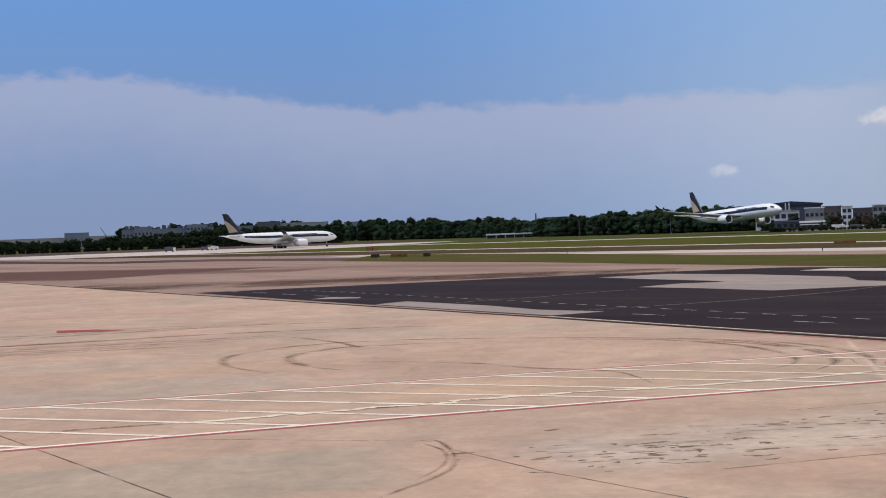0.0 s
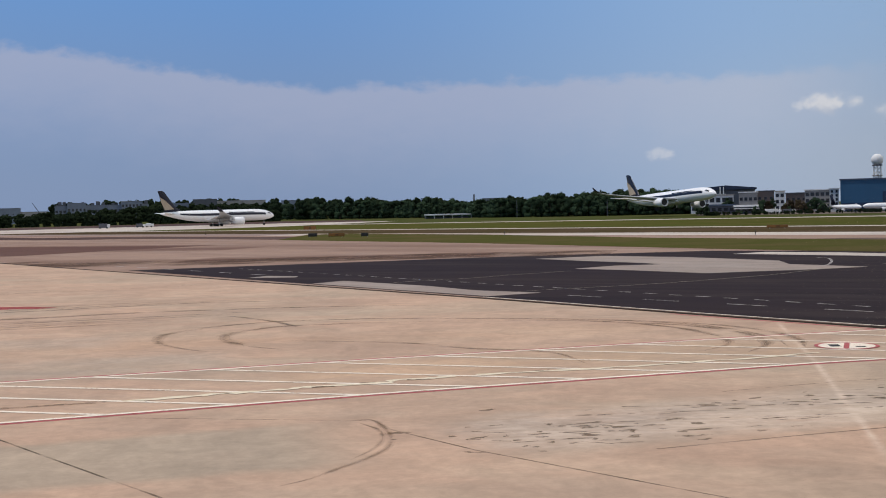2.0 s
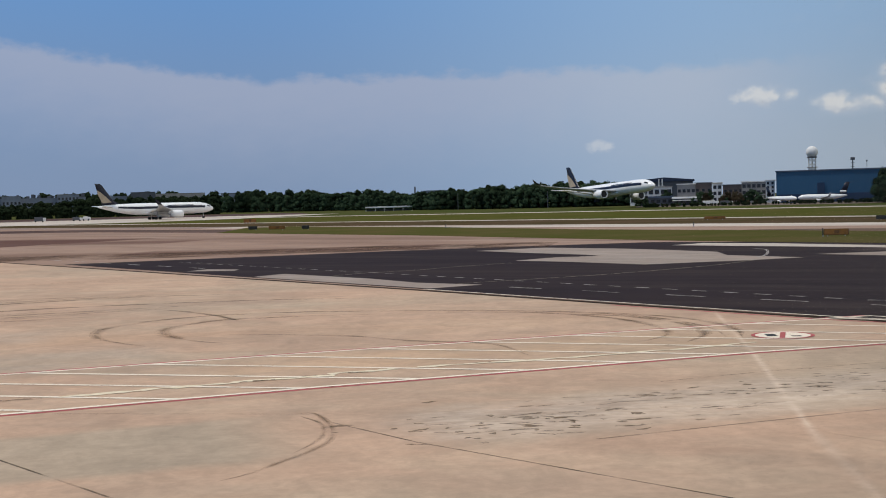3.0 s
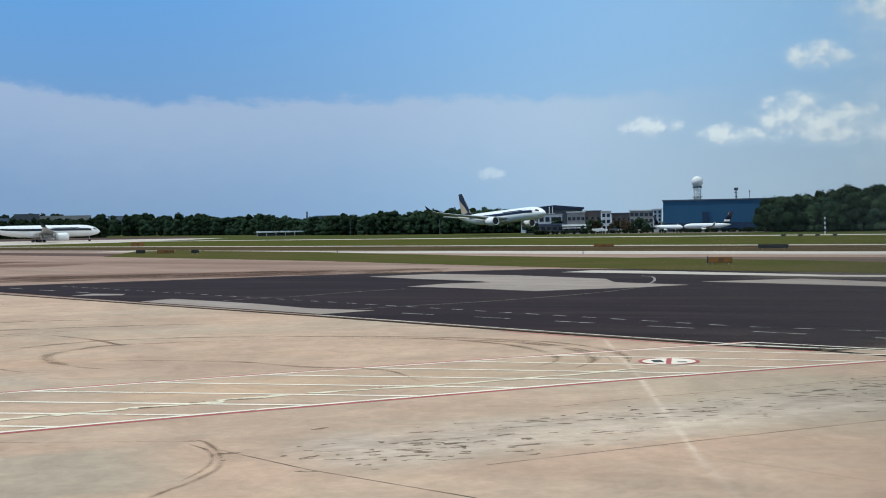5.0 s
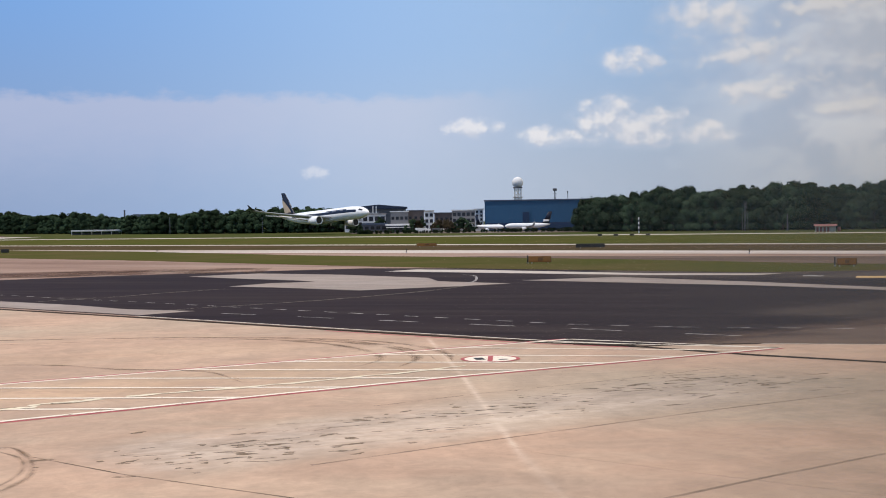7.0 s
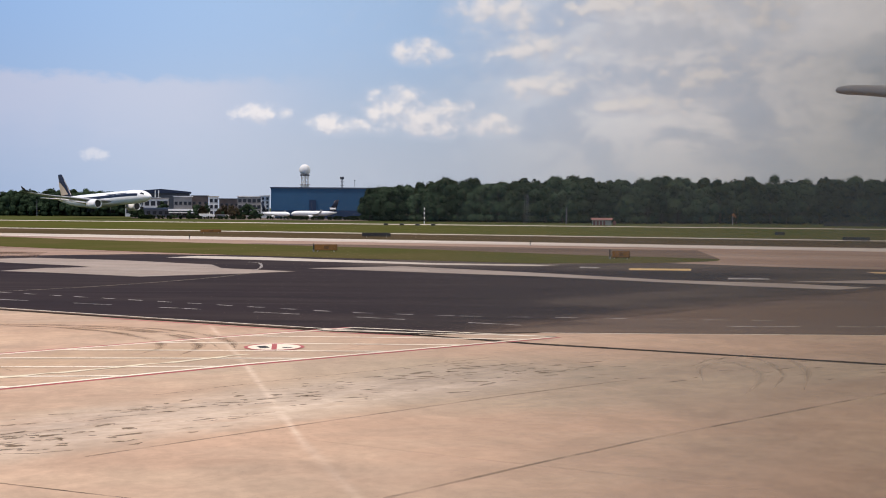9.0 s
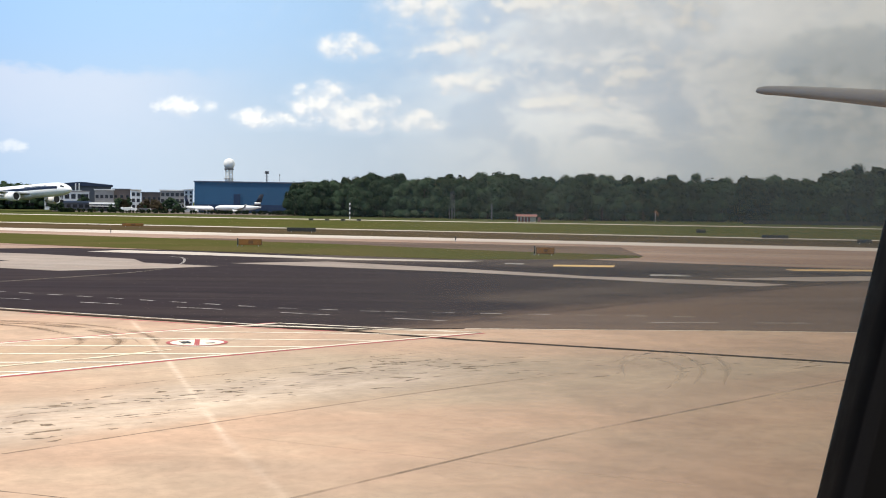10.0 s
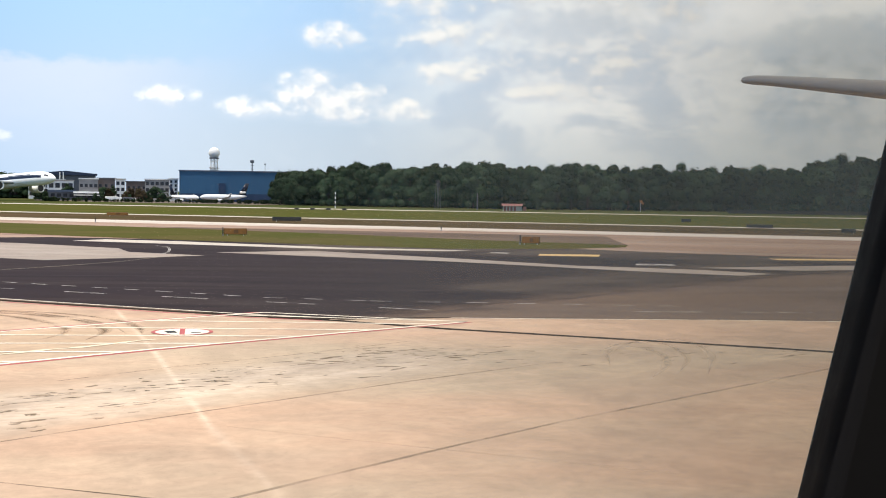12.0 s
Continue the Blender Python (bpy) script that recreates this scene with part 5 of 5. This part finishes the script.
# perimeter fence far right, coloured black to stand in for a jet's shadow band
pf = thing("fence", pose(*bp(-50.0, 440), 0, 0, -50 + 12), "long low fence beside the runway, blackened to stand for a jet's shadow", "fence")
put("mesh_panel", boxed(-30, 40, -0.05, 0.05, 0.1, 1.4), TYRE, pf, "black panel standing in for a shadow band")
post = put("post", boxed(-0.1, 0.1, -0.12, -0.053, 0, 1.5), TYRE, pf, at=pose(-30, 0, 0))
for i in range(1, 15):
    share(post, pose(-30 + 5 * i, 0, 0))

# ---- markings on the stand ----
DRAIN = surface("drain_slot", (0.030, 0.021, 0.015), (0.040, 0.028, 0.02), 0.95, big=0.6, fine=6.0, spec=0.02)
def paint(name, mat, label, strips, category="marking"):
    """One painted marking made of ribbons (points, width, z)."""
    bm = bmesh.new()
    for pts, w, z in strips:
        ribbon_bm(bm, pts, w, z)
    return tagged(put(name, bm, mat), label, category, kind="structure")


def split(a, b, n=12):
    a, b = Vector(a), Vector(b)
    return [a.lerp(b, i / n) for i in range(n + 1)]


UP = ((-40.0, 35.6), (-15.2, 41.3), (-0.2, 45.2), (17.5, 49.2), (23.2, 50.4))
LO = ((-34.0, 27.4), (-12.2, 33.0), (-0.2, 36.6), (14.4, 40.3), (29.3, 43.1))
Z1, Z2 = 0.060, 0.064


def off(pts, d):
    return [(x - d * 0.24, y + d * 0.97) for x, y in pts]


paint("hatched_border", WHITE_PAINT, "white border lines of the hatched no-parking strip", [(UP, 0.24, Z2), (LO, 0.23, Z2)])
paint("hatched_border_red", RED_PAINT, "worn red border lines of the hatched strip", [(off(UP, 0.24), 0.2, Z1), (off(LO, -0.25), 0.2, Z1)])


def along(line, f):
    """A point at distance f along x on a border line."""
    for (x0, y0), (x1, y1) in zip(line, line[1:]):
        if x0 <= f <= x1:
            return (f, y0 + (y1 - y0) * (f - x0) / (x1 - x0))
    return line[-1] if f > line[-1][0] else line[0]


hatch = []
for i in range(-5, 9):
    a, b = along(UP, -6.2 + 3.95 * i), along(LO, 6.4 + 3.55 * i)
    hatch.append((split(a, b), 0.22, Z2 + 0.002))
paint("hatching", WHITE_PAINT, "white diagonal hatching lines on beige concrete", hatch)
# red and white roundel
ro = thing("roundel", pose(17.2, 44.7, 0.0), "red and white ground roundel painted on concrete", "marking", kind="structure")


def disc(r0, r1, z, x0=-9, x1=9):
    bm = bmesh.new()
    n = 40
    vs = [(bm.verts.new((r0 * math.cos(2 * math.pi * i / n), r0 * math.sin(2 * math.pi * i / n), z)), bm.verts.new((r1 * math.cos(2 * math.pi * i / n), r1 * math.sin(2 * math.pi * i / n), z))) for i in range(n)]
    for (a, b), (c, d) in zip(vs, vs[1:] + vs[:1]):
        bm.faces.new((a, b, d, c))
    return bm


put("red_ring", disc(1.02, 1.17, 0.072), RED_PAINT, ro, "red outer ring")
put("white_field", disc(0.01, 1.02, 0.072), WHITE_PAINT, ro, "white field")
put("red_bar", boxed(-0.1, 0.1, -0.93, 0.93, 0.0725, 0.076), RED_PAINT, ro, "red bar", at=pose(0, 0, 0, 0, 0, -22))
put("symbol", boxed(-0.62, -0.24, -0.3, 0.42, 0.0725, 0.0755), TYRE, ro, "black plain symbol", at=pose(0, 0, 0, 0, 0, -10))
put("symbol", boxed(0.26, 0.62, -0.5, -0.24, 0.0725, 0.0755), TYRE, ro, "black plain symbol", at=pose(0, 0, 0, 0, 0, -10))
# the line where stand and asphalt meet: dark gap, white and red paint
EDGE = [(-150, 324), (-41.5, 149.7), (5.8, 75.5), (16.0, 58.9), (22.0, 49.6), (24.7, 46.6)]
fine = []
for a, b in zip(EDGE, EDGE[1:]):
    fine += split(a, b, 10)[:-1]
fine.append(Vector(EDGE[-1]))
paint("edge_gap", DRAIN, "dark gap between asphalt and concrete", [([(p.x - 0.22, p.y - 0.13) for p in fine], 0.62, 0.0575)], "joint")
paint("edge_line", WHITE_PAINT, "white line along the asphalt edge", [([(p.x + 0.36, p.y + 0.22) for p in fine if p.x > 5], 0.18, 0.0632)])
paint("edge_line_red", RED_PAINT, "worn red line along the asphalt edge", [([(p.x - 0.72, p.y - 0.43) for p in fine if p.x > 14], 0.22, Z1)])
paint("edge_line_end", WHITE_PAINT, "white line along the worn asphalt edge", [([(29.6, 44.8), (34.2, 42.1), (40.8, 38.4), (44.2, 36.2), (60, 26.5)], 0.14, Z1)])


def dashes(name, a, b, on, gap, w, mat, label, z=0.066):
    a, b = Vector(a), Vector(b)
    L, u, s, st = (b - a).length, (b - a).normalized(), 0.0, []
    while s + on < L:
        st.append((split(a + u * s, a + u * (s + on), 3), w, z))
        s += on + gap
    paint(name, mat, label, st)


dashes("dash_row", (-14.6, 126.0), (25.9, 58.5), 1.05, 1.16, 0.24, FAINT_PAINT, "faded white dashes on dark asphalt")
dashes("dash_row", (26.5, 57.6), (30.5, 53.5), 1.05, 1.16, 0.24, FAINT_PAINT, "faded white dashes on dark asphalt")
dashes("dash_row", (30.5, 53.5), (44.7, 43.6), 1.1, 1.3, 0.22, FAINT_PAINT, "faded white dashes on worn asphalt")
dashes("dash_row", (-30.5, 141.8), (-8.0, 107.0), 2.8, 4.0, 0.34, FAINT_PAINT, "longer faded white dashes on dark asphalt")
dashes("dash_row", (11.4, 74.8), (33.0, 44.9), 2.7, 3.35, 0.24, FAINT_PAINT, "longer faded white dashes on dark asphalt")
dashes("dash_row", (39.0, 43.4), (60.0, 33.0), 3.6, 1.6, 0.24, FAINT_PAINT, "long faded white dashes on worn asphalt")
slab("worn_wedge", [(-11.6, 106.9), (-10.2, 109.4), (-7.3, 107.3), (-7.5, 105.5)], 0.05, 0.0645, PATCH, "small pale worn wedge on asphalt", "marking")
paint("guide_line", GUIDE_PAINT, "thin faded yellowish guide line across asphalt", [(smooth_line([(0.8, 93.4, 0), (3.3, 95.2, 0), (7.4, 97.0, 0), (10.5, 99.7, 0), (16.1, 103.1, 0)], 6), 0.2, 0.067)])
paint("guide_line", GUIDE_PAINT, "thin faded yellowish guide line across asphalt", [(smooth_line([(7.1, 78.2, 0), (10.6, 80.3, 0), (19.2, 83.6, 0), (28.8, 89.7, 0), (34.6, 95.4, 0)], 8), 0.2, 0.067)])
paint("guide_line", FAINT_PAINT, "pale end of a curved guide line", [(smooth_line([(36.2, 99.7, 0), (37.6, 101.6, 0), (39.8, 106.7, 0), (41.6, 112.2, 0), (41.5, 115.0, 0)], 6), 0.24, 0.068)])
slab("yellow_box", [(69.2, 90.0), (74.1, 87.2), (71.8, 84.6), (67.4, 87.8)], 0.05, 0.066, YELLOW_PAINT, "faded yellow painted box on asphalt", "marking")
slab("yellow_box", [(85.0, 76.6), (92.7, 73.4), (91.0, 71.0), (84.0, 74.6)], 0.05, 0.066, YELLOW_PAINT, "faded yellow painted box on asphalt", "marking")
slab("white_box", [(67.2, 74.6), (69.8, 72.8), (68.4, 71.3), (65.8, 73.1)], 0.05, 0.069, FAINT_PAINT, "white painted bar on asphalt", "marking")
slab("white_box", [(66.8, 94.4), (67.9, 92.9), (66.7, 91.3), (65.6, 92.8)], 0.05, 0.069, FAINT_PAINT, "white painted bar on asphalt", "marking")
slab("red_mark", [(-25.2, 79.2), (-22.5, 78.9), (-20.2, 77.2), (-21.4, 76.6), (-22.6, 76.9), (-24.3, 76.6)], 0.05, 0.0605, DEEP_RED, "faded red painted patch on concrete", "marking")

# joints, cracks, drain, skid marks
def seam(name, pts, w, mat, label, z=0.0575, wob=0.25):
    fine_pts = []
    for a, b in zip(pts, pts[1:]):
        fine_pts += split(a, b, max(4, int((Vector(b) - Vector(a)).length / 0.8)))[:-1]
    fine_pts.append(Vector(pts[-1]))
    return ribbon(name, fine_pts, w, z, mat, label, "joint", wob)


seam("joint", [(-13.1, 35.6), (-6.2, 26.3), (0, 18)], 0.065, JOINT, "dark sealed joint between concrete slabs")
seam("joint", [(0.1, 30.5), (2.0, 27.5), (3.2, 26.0), (8.0, 20.0)], 0.065, JOINT, "dark sealed joint between concrete slabs")
seam("joint", [(6.0, 26.9), (9.3, 27.8), (13.6, 28.9), (18.4, 30.1), (24.0, 31.2)], 0.09, SOFT_JOINT, "dark sealed joint between concrete slabs")
seam("joint", [(4.0, 18.6), (8.9, 20.1), (14.3, 21.8), (18.5, 23.0), (31.1, 25.9), (40, 28)], 0.12, SOFT_JOINT, "dark sealed joint between concrete slabs")
seam("joint", [(9.7, 34.8), (13.3, 35.9), (18.2, 36.9), (23.4, 38.3)], 0.05, OLDMARK, "faint joint between concrete slabs")
seam("joint", [(11.1, 26.4), (13.7, 22.4), (17, 17.5)], 0.10, SWIRL, "faint joint between concrete slabs")
seam("joint", [(-9, 34.2), (-0.5, 31.9)], 0.05, OLDMARK, "faint joint between concrete slabs")
seam("joint", [(-40, 90), (-15, 97)], 0.12, OLDMARK, "faint joint between concrete slabs")
seam("edge_slot", [(20.9, 51.6), (22.6, 48.6), (23.9, 47.0), (25.6, 46.6)], 0.45, DRAIN, "dark broken slot at the asphalt edge", 0.0622, 0.5)
seam("edge_slot", [(24.6, 46.1), (27.0, 45.9), (29.6, 44.9)], 0.3, DRAIN, "dark broken slot at the asphalt edge", 0.0622, 0.5)
seam("drain", [(22.5, 48.3), (24.5, 46.0), (27.1, 41.1), (33.7, 31.6), (40.5, 21.0)], 0.5, DRAIN, "dark narrow drain slot in concrete", wob=0.15)


def skid(pts, w, label="soft brown curved tyre mark on concrete", mat=None):
    """A core of rubber with a wider faint film round it, thinning out at both ends."""
    line = smooth_line([Vector((p[0], p[1], 0)) for p in pts], 8)
    n = len(line) - 1
    bm = bmesh.new()
    for k, lift in ((0.4, 0.0), (0.9, 0.0006), (1.7, 0.0012)):
        rows = []
        for i, p in enumerate(line):
            d = (line[min(i + 1, n)] - line[max(i - 1, 0)]).normalized()
            side = Vector((-d.y, d.x, 0)) * (w * k / 2 * min(1.0, 0.06 + i / (n * 0.25), 0.06 + (n - i) / (n * 0.25)))
            q = Vector((p.x, p.y, 0.0592 + lift))
            rows.append((bm.verts.new(q + side), bm.verts.new(q - side)))
        for (a, b), (c, d) in zip(rows, rows[1:]):
            bm.faces.new((a, b, d, c))
    return tagged(put("tyre_mark", bm, mat or RUBBER), label, "tyre mark", kind="structure")


skid([(-6.5, 49.2), (-7.4, 49.8), (-8.7, 51.5), (-9.7, 53.4), (-10.1, 55.4), (-10.1, 57.3), (-9.4, 58.7), (-8.3, 60.6), (-5.6, 62.3), (-2.9, 62.6), (0.0, 62.3), (4.6, 60.8), (8.2, 59.3), (11.3, 57.4), (13.6, 55.0), (14.8, 52.4), (15.4, 49.9), (15.5, 47.5), (15.1, 45.0)], 0.36)
skid([(-4.1, 49.5), (-5.3, 50.7), (-6.3, 52.4), (-7.2, 54.8), (-7.0, 56.9), (-6.1, 58.4), (-4.9, 59.7), (-2.8, 60.0), (-0.7, 60.2), (4.0, 59.6)], 0.4)
skid([(-4.1, 52.8), (-1.2, 51.6), (1.2, 50.2), (2.5, 48.7), (3.6, 47.6), (5.5, 46.4), (6.5, 45.0), (7.0, 42.0)], 0.28)
skid([(4.5, 60.0), (8.0, 58.6), (10.6, 57.0), (12.5, 54.1), (13.3, 51.9), (13.6, 49.5), (13.6, 47.9), (13.1, 46.2), (11.8, 44.6)], 0.32)
skid([(9.5, 57.6), (13.0, 54.8), (14.5, 52.2), (15.0, 50.2), (15.0, 48.1), (14.6, 46.0), (13.2, 43.8)], 0.36)
skid([(11.0, 58.2), (14.6, 54.4), (16.2, 50.6), (16.3, 47.4), (15.6, 44.6)], 0.3)
skid([(-9.2, 67.6), (-7.4, 65.5), (-5.6, 62.6), (-4.6, 60.3), (-4.1, 59.1)], 0.26)
skid([(-1.0, 32.0), (-0.4, 32.0), (-0.05, 30.8), (0.1, 29.4), (0.0, 28.1), (-0.5, 26.9), (-1.0, 26.1), (-1.6, 25.1), (-2.2, 24.5)], 0.12)
skid([(-0.7, 31.6), (-0.2, 30.5), (-0.1, 29.3), (-0.3, 28.1), (-0.8, 26.9)], 0.1)
skid([(26.0, 30.0), (28.2, 32.6), (29.9, 33.3), (29.4, 31.2), (27.5, 29.0), (25.2, 27.2)], 0.2, "faint curved tyre swirl on concrete", SWIRL)
skid([(28.0, 32.9), (30.2, 34.2), (31.6, 33.5), (29.6, 30.2), (26.6, 27.5)], 0.16, "faint curved tyre swirl on concrete", SWIRL)
skid([(29.6, 33.6), (31.6, 34.6), (33.0, 33.8), (30.9, 30.4), (27.4, 27.0)], 0.2, "faint curved tyre swirl on concrete", SWIRL)
skid([(-30.0, 72.0), (-20.0, 75.0), (-12.0, 77.5), (-5.0, 77.0)], 0.5)
skid([(-34.0, 66.0), (-24.0, 68.0), (-14.0, 71.0), (-4.0, 71.5), (3.0, 70.0)], 0.45)
rr = random.Random(5)
SMUDGE = film_of("faint_smudge", (0.22, 0.155, 0.105), 0.13, 0.8)
for i in range(11):
    x, y, L = -38 + 12 * rr.random(), 60 + 19 * rr.random(), 8 + 16 * rr.random()
    skid([(x, y), (x + L * 0.5, y + L * 0.1 + rr.uniform(-0.4, 0.4)), (x + L, y + L * 0.24)], 0.3 + 0.3 * rr.random(), "faint long tyre smudge on concrete", SMUDGE)


def blot(cx, cy, L, w, turn, mat, name, label):
    n = 9
    pts = []
    for i in range(n):
        a = 2 * math.pi * i / n
        k = 0.3 + 0.9 * rr.random()
        x, y = L * k * math.cos(a), w * k * math.sin(a)
        pts.append((cx + x * math.cos(turn) - y * math.sin(turn), cy + x * math.sin(turn) + y * math.cos(turn)))
    return slab(name, pts, 0.05, 0.0588 + 0.0004 * rr.random(), mat, label, "stain", "structure")


for i in range(190):
    f = rr.random()
    cx, cy = 1.0 + 23.0 * f + rr.gauss(0, 0.8), 29.2 + 6.8 * f + rr.gauss(0, 1.3)
    blot(cx, cy, 0.09 + 0.65 * rr.random() ** 3, 0.03 + 0.12 * rr.random() ** 2, rr.gauss(0.02, 0.2), OLDMARK, "spall", "dark shallow spall in old concrete")
for i in range(34):
    blot(rr.gauss(5.4, 1.2), rr.gauss(28.9, 0.8), 0.08 + 0.5 * rr.random() ** 2, 0.05 + 0.13 * rr.random() ** 2, rr.gauss(0.0, 0.2), OLDMARK, "spall", "dark shallow spall in old concrete")
for i in range(50):
    f = rr.random()
    cx, cy = 19 + 17 * f + rr.gauss(0, 1), 35 - 6 * f + rr.gauss(0, 1.6)
    blot(cx, cy, 0.15 + 0.5 * rr.random() ** 2, 0.03 + 0.05 * rr.random(), rr.gauss(-0.1, 0.3), OLDMARK, "spall", "dark shallow spall in old concrete")
# broken repair seam inside the hatched strip
CREAM_FILL = worn("cream_filler", (0.70, 0.60, 0.43), 0.92, 0.8, 0.85, 5.0)
seam("repair_seam", [(-7.8, 36.7), (-6.7, 37.0), (-5.5, 37.5), (-4.6, 37.7), (-3.2, 38.0), (-2.4, 38.5), (-0.9, 38.7), (0.1, 38.9), (0.3, 39.4), (1.5, 39.5), (2.2, 39.9)], 0.32, CREAM_FILL, "cream broken repair seam in concrete", 0.0685, 1.2)
seam("repair_seam", [(3.0, 40.0), (4.5, 40.3), (6.3, 40.5), (8.4, 40.9), (11.0, 41.6), (12.9, 42.0), (15.5, 43.0)], 0.26, CREAM_FILL, "cream broken repair seam in concrete", 0.0685, 1.2)
for pts, w in (([(-2.3, 38.35), (-1.6, 38.45)], 0.18), ([(-0.8, 38.95), (-0.3, 39.05)], 0.16), ([(0.7, 39.35), (1.5, 39.4)], 0.2), ([(4.9, 40.55), (5.5, 40.6)], 0.14), ([(-11.4, 36.0), (-10.2, 36.35), (-9.1, 36.55), (-8.3, 36.65)], 0.26)):
    seam("broken_edge", pts, w, OLDMARK, "dark broken concrete beside a repair seam", 0.0692, 0.7)

# ---- small things by the standing jet ----
def cart(b, d, w, h, mat, label):
    c = thing("service_vehicle", pose(*bp(b, d, 0.045), 0, 0, b), label, "vehicle", "airfield vehicles")
    put("body", boxed(-w / 2, w / 2, -1.2, 1.2, 0.5, h, bevel=0.15), mat, c)
    put("cab", boxed(w / 2 + 0.02, w / 2 + 1.6, -1.1, 1.1, 0.5, h * 0.85, bevel=0.2), WHITE_WALL, c)
    for x in (-w * 0.35, w * 0.35 + 0.6):
        for y in (-1.1, 1.1):
            put("wheel", tube(bmesh.new(), (x, y - 0.15, 0.45), (x, y + 0.15, 0.45), 0.45, seg=12), TYRE, c)
    return c


cart(12.6, 700, 4.4, 2.8, DARK_WALL, "dark airfield truck on the taxiway")
cart(11.0, 700, 3.6, 2.2, DARK_WALL, "dark tow tractor on the taxiway")
cart(10.6, 705, 2.6, 2.4, WHITE_WALL, "white van on the taxiway")
cart(-17.9, 560, 5.5, 2.2, WHITE_WALL, "white truck parked by the works yard")
cart(-18.6, 575, 4.0, 1.9, DARK_WALL, "dark van parked by the works yard")


# small jets parked before the hangar
def small_jet(at, label, tri):
    j = thing("parked_jet", at, label, "aircraft", "jets parked at the hangar")
    put("fuselage", loft(bmesh.new(), [ring(x * 0.36, r * 0.40, 2.55 + (z - 5.6) * 0.3, 18) for x, r, z in STATIONS]), PLANE_WHITE, j, "white fuselage", True)
    for m in (Matrix.Identity(4), FLIP):
        put("wing", loft(bmesh.new(), [foil((2.6, 0.8), (-2.0, 0.8), 1.9, 0.5), foil((-2.6, 9.5), (-3.9, 9.5), 2.7, 0.2), foil((-3.6, 10.0), (-4.4, 10.0), 4.2, 0.1)]), PLANE_GREY, j, "grey wing", True, m)
        put("engine", tube(bmesh.new(), (2.8, 3.6, 1.2), (0.4, 3.6, 1.3), 0.62, 0.45, 16), PLANE_WHITE, j, "white engine", False, m)
        put("wheel", tube(bmesh.new(), (-0.6, 1.4, 0.45), (-0.6, 1.8, 0.45), 0.45, seg=12), TYRE, j, "black tyre", False, m)
        put("gear_leg", tube(bmesh.new(), (-0.6, 1.6, 0.4), (-0.6, 1.5, 2.0), 0.1, seg=8), METAL, j, "gear leg", False, m)
    put("fin", loft(bmesh.new(), [[Vector((p.x, p.z, 3.6)) for p in foil((-8.0, 0), (-11.6, 0), 0, 0.4)], [Vector((p.x, p.z, 8.7)) for p in foil((-11.4, 0), (-13.4, 0), 0, 0.2)]]), NAVY, j, "dark fin", True)
    if tri:
        put("tail_engine", tube(bmesh.new(), (-8.6, 0, 4.7), (-11.6, 0, 4.7), 0.52, 0.4, 16), PLANE_WHITE, j, "white tail engine")
    put("nose_wheel", tube(bmesh.new(), (9.4, -0.15, 0.35), (9.4, 0.15, 0.35), 0.35, seg=12), TYRE, j, "black tyre")
    put("nose_leg", tube(bmesh.new(), (9.4, 0, 0.3), (9.4, 0, 1.8), 0.08, seg=8), METAL, j, "gear leg")
    return j


small_jet(pose(*bp(-22.85, 560), 0, 0, -22.85 + 180) @ Matrix.Diagonal((0.86, 1.05, 1.02, 1)), "white three-engined jet parked before a blue hangar", True)
small_jet(pose(*bp(-21.12, 578), 0, 0, -21.12 - 48) @ Matrix.Diagonal((0.8, 0.85, 0.88, 1)), "white jet with dark fin and upturned wingtips parked before a hangar", False)
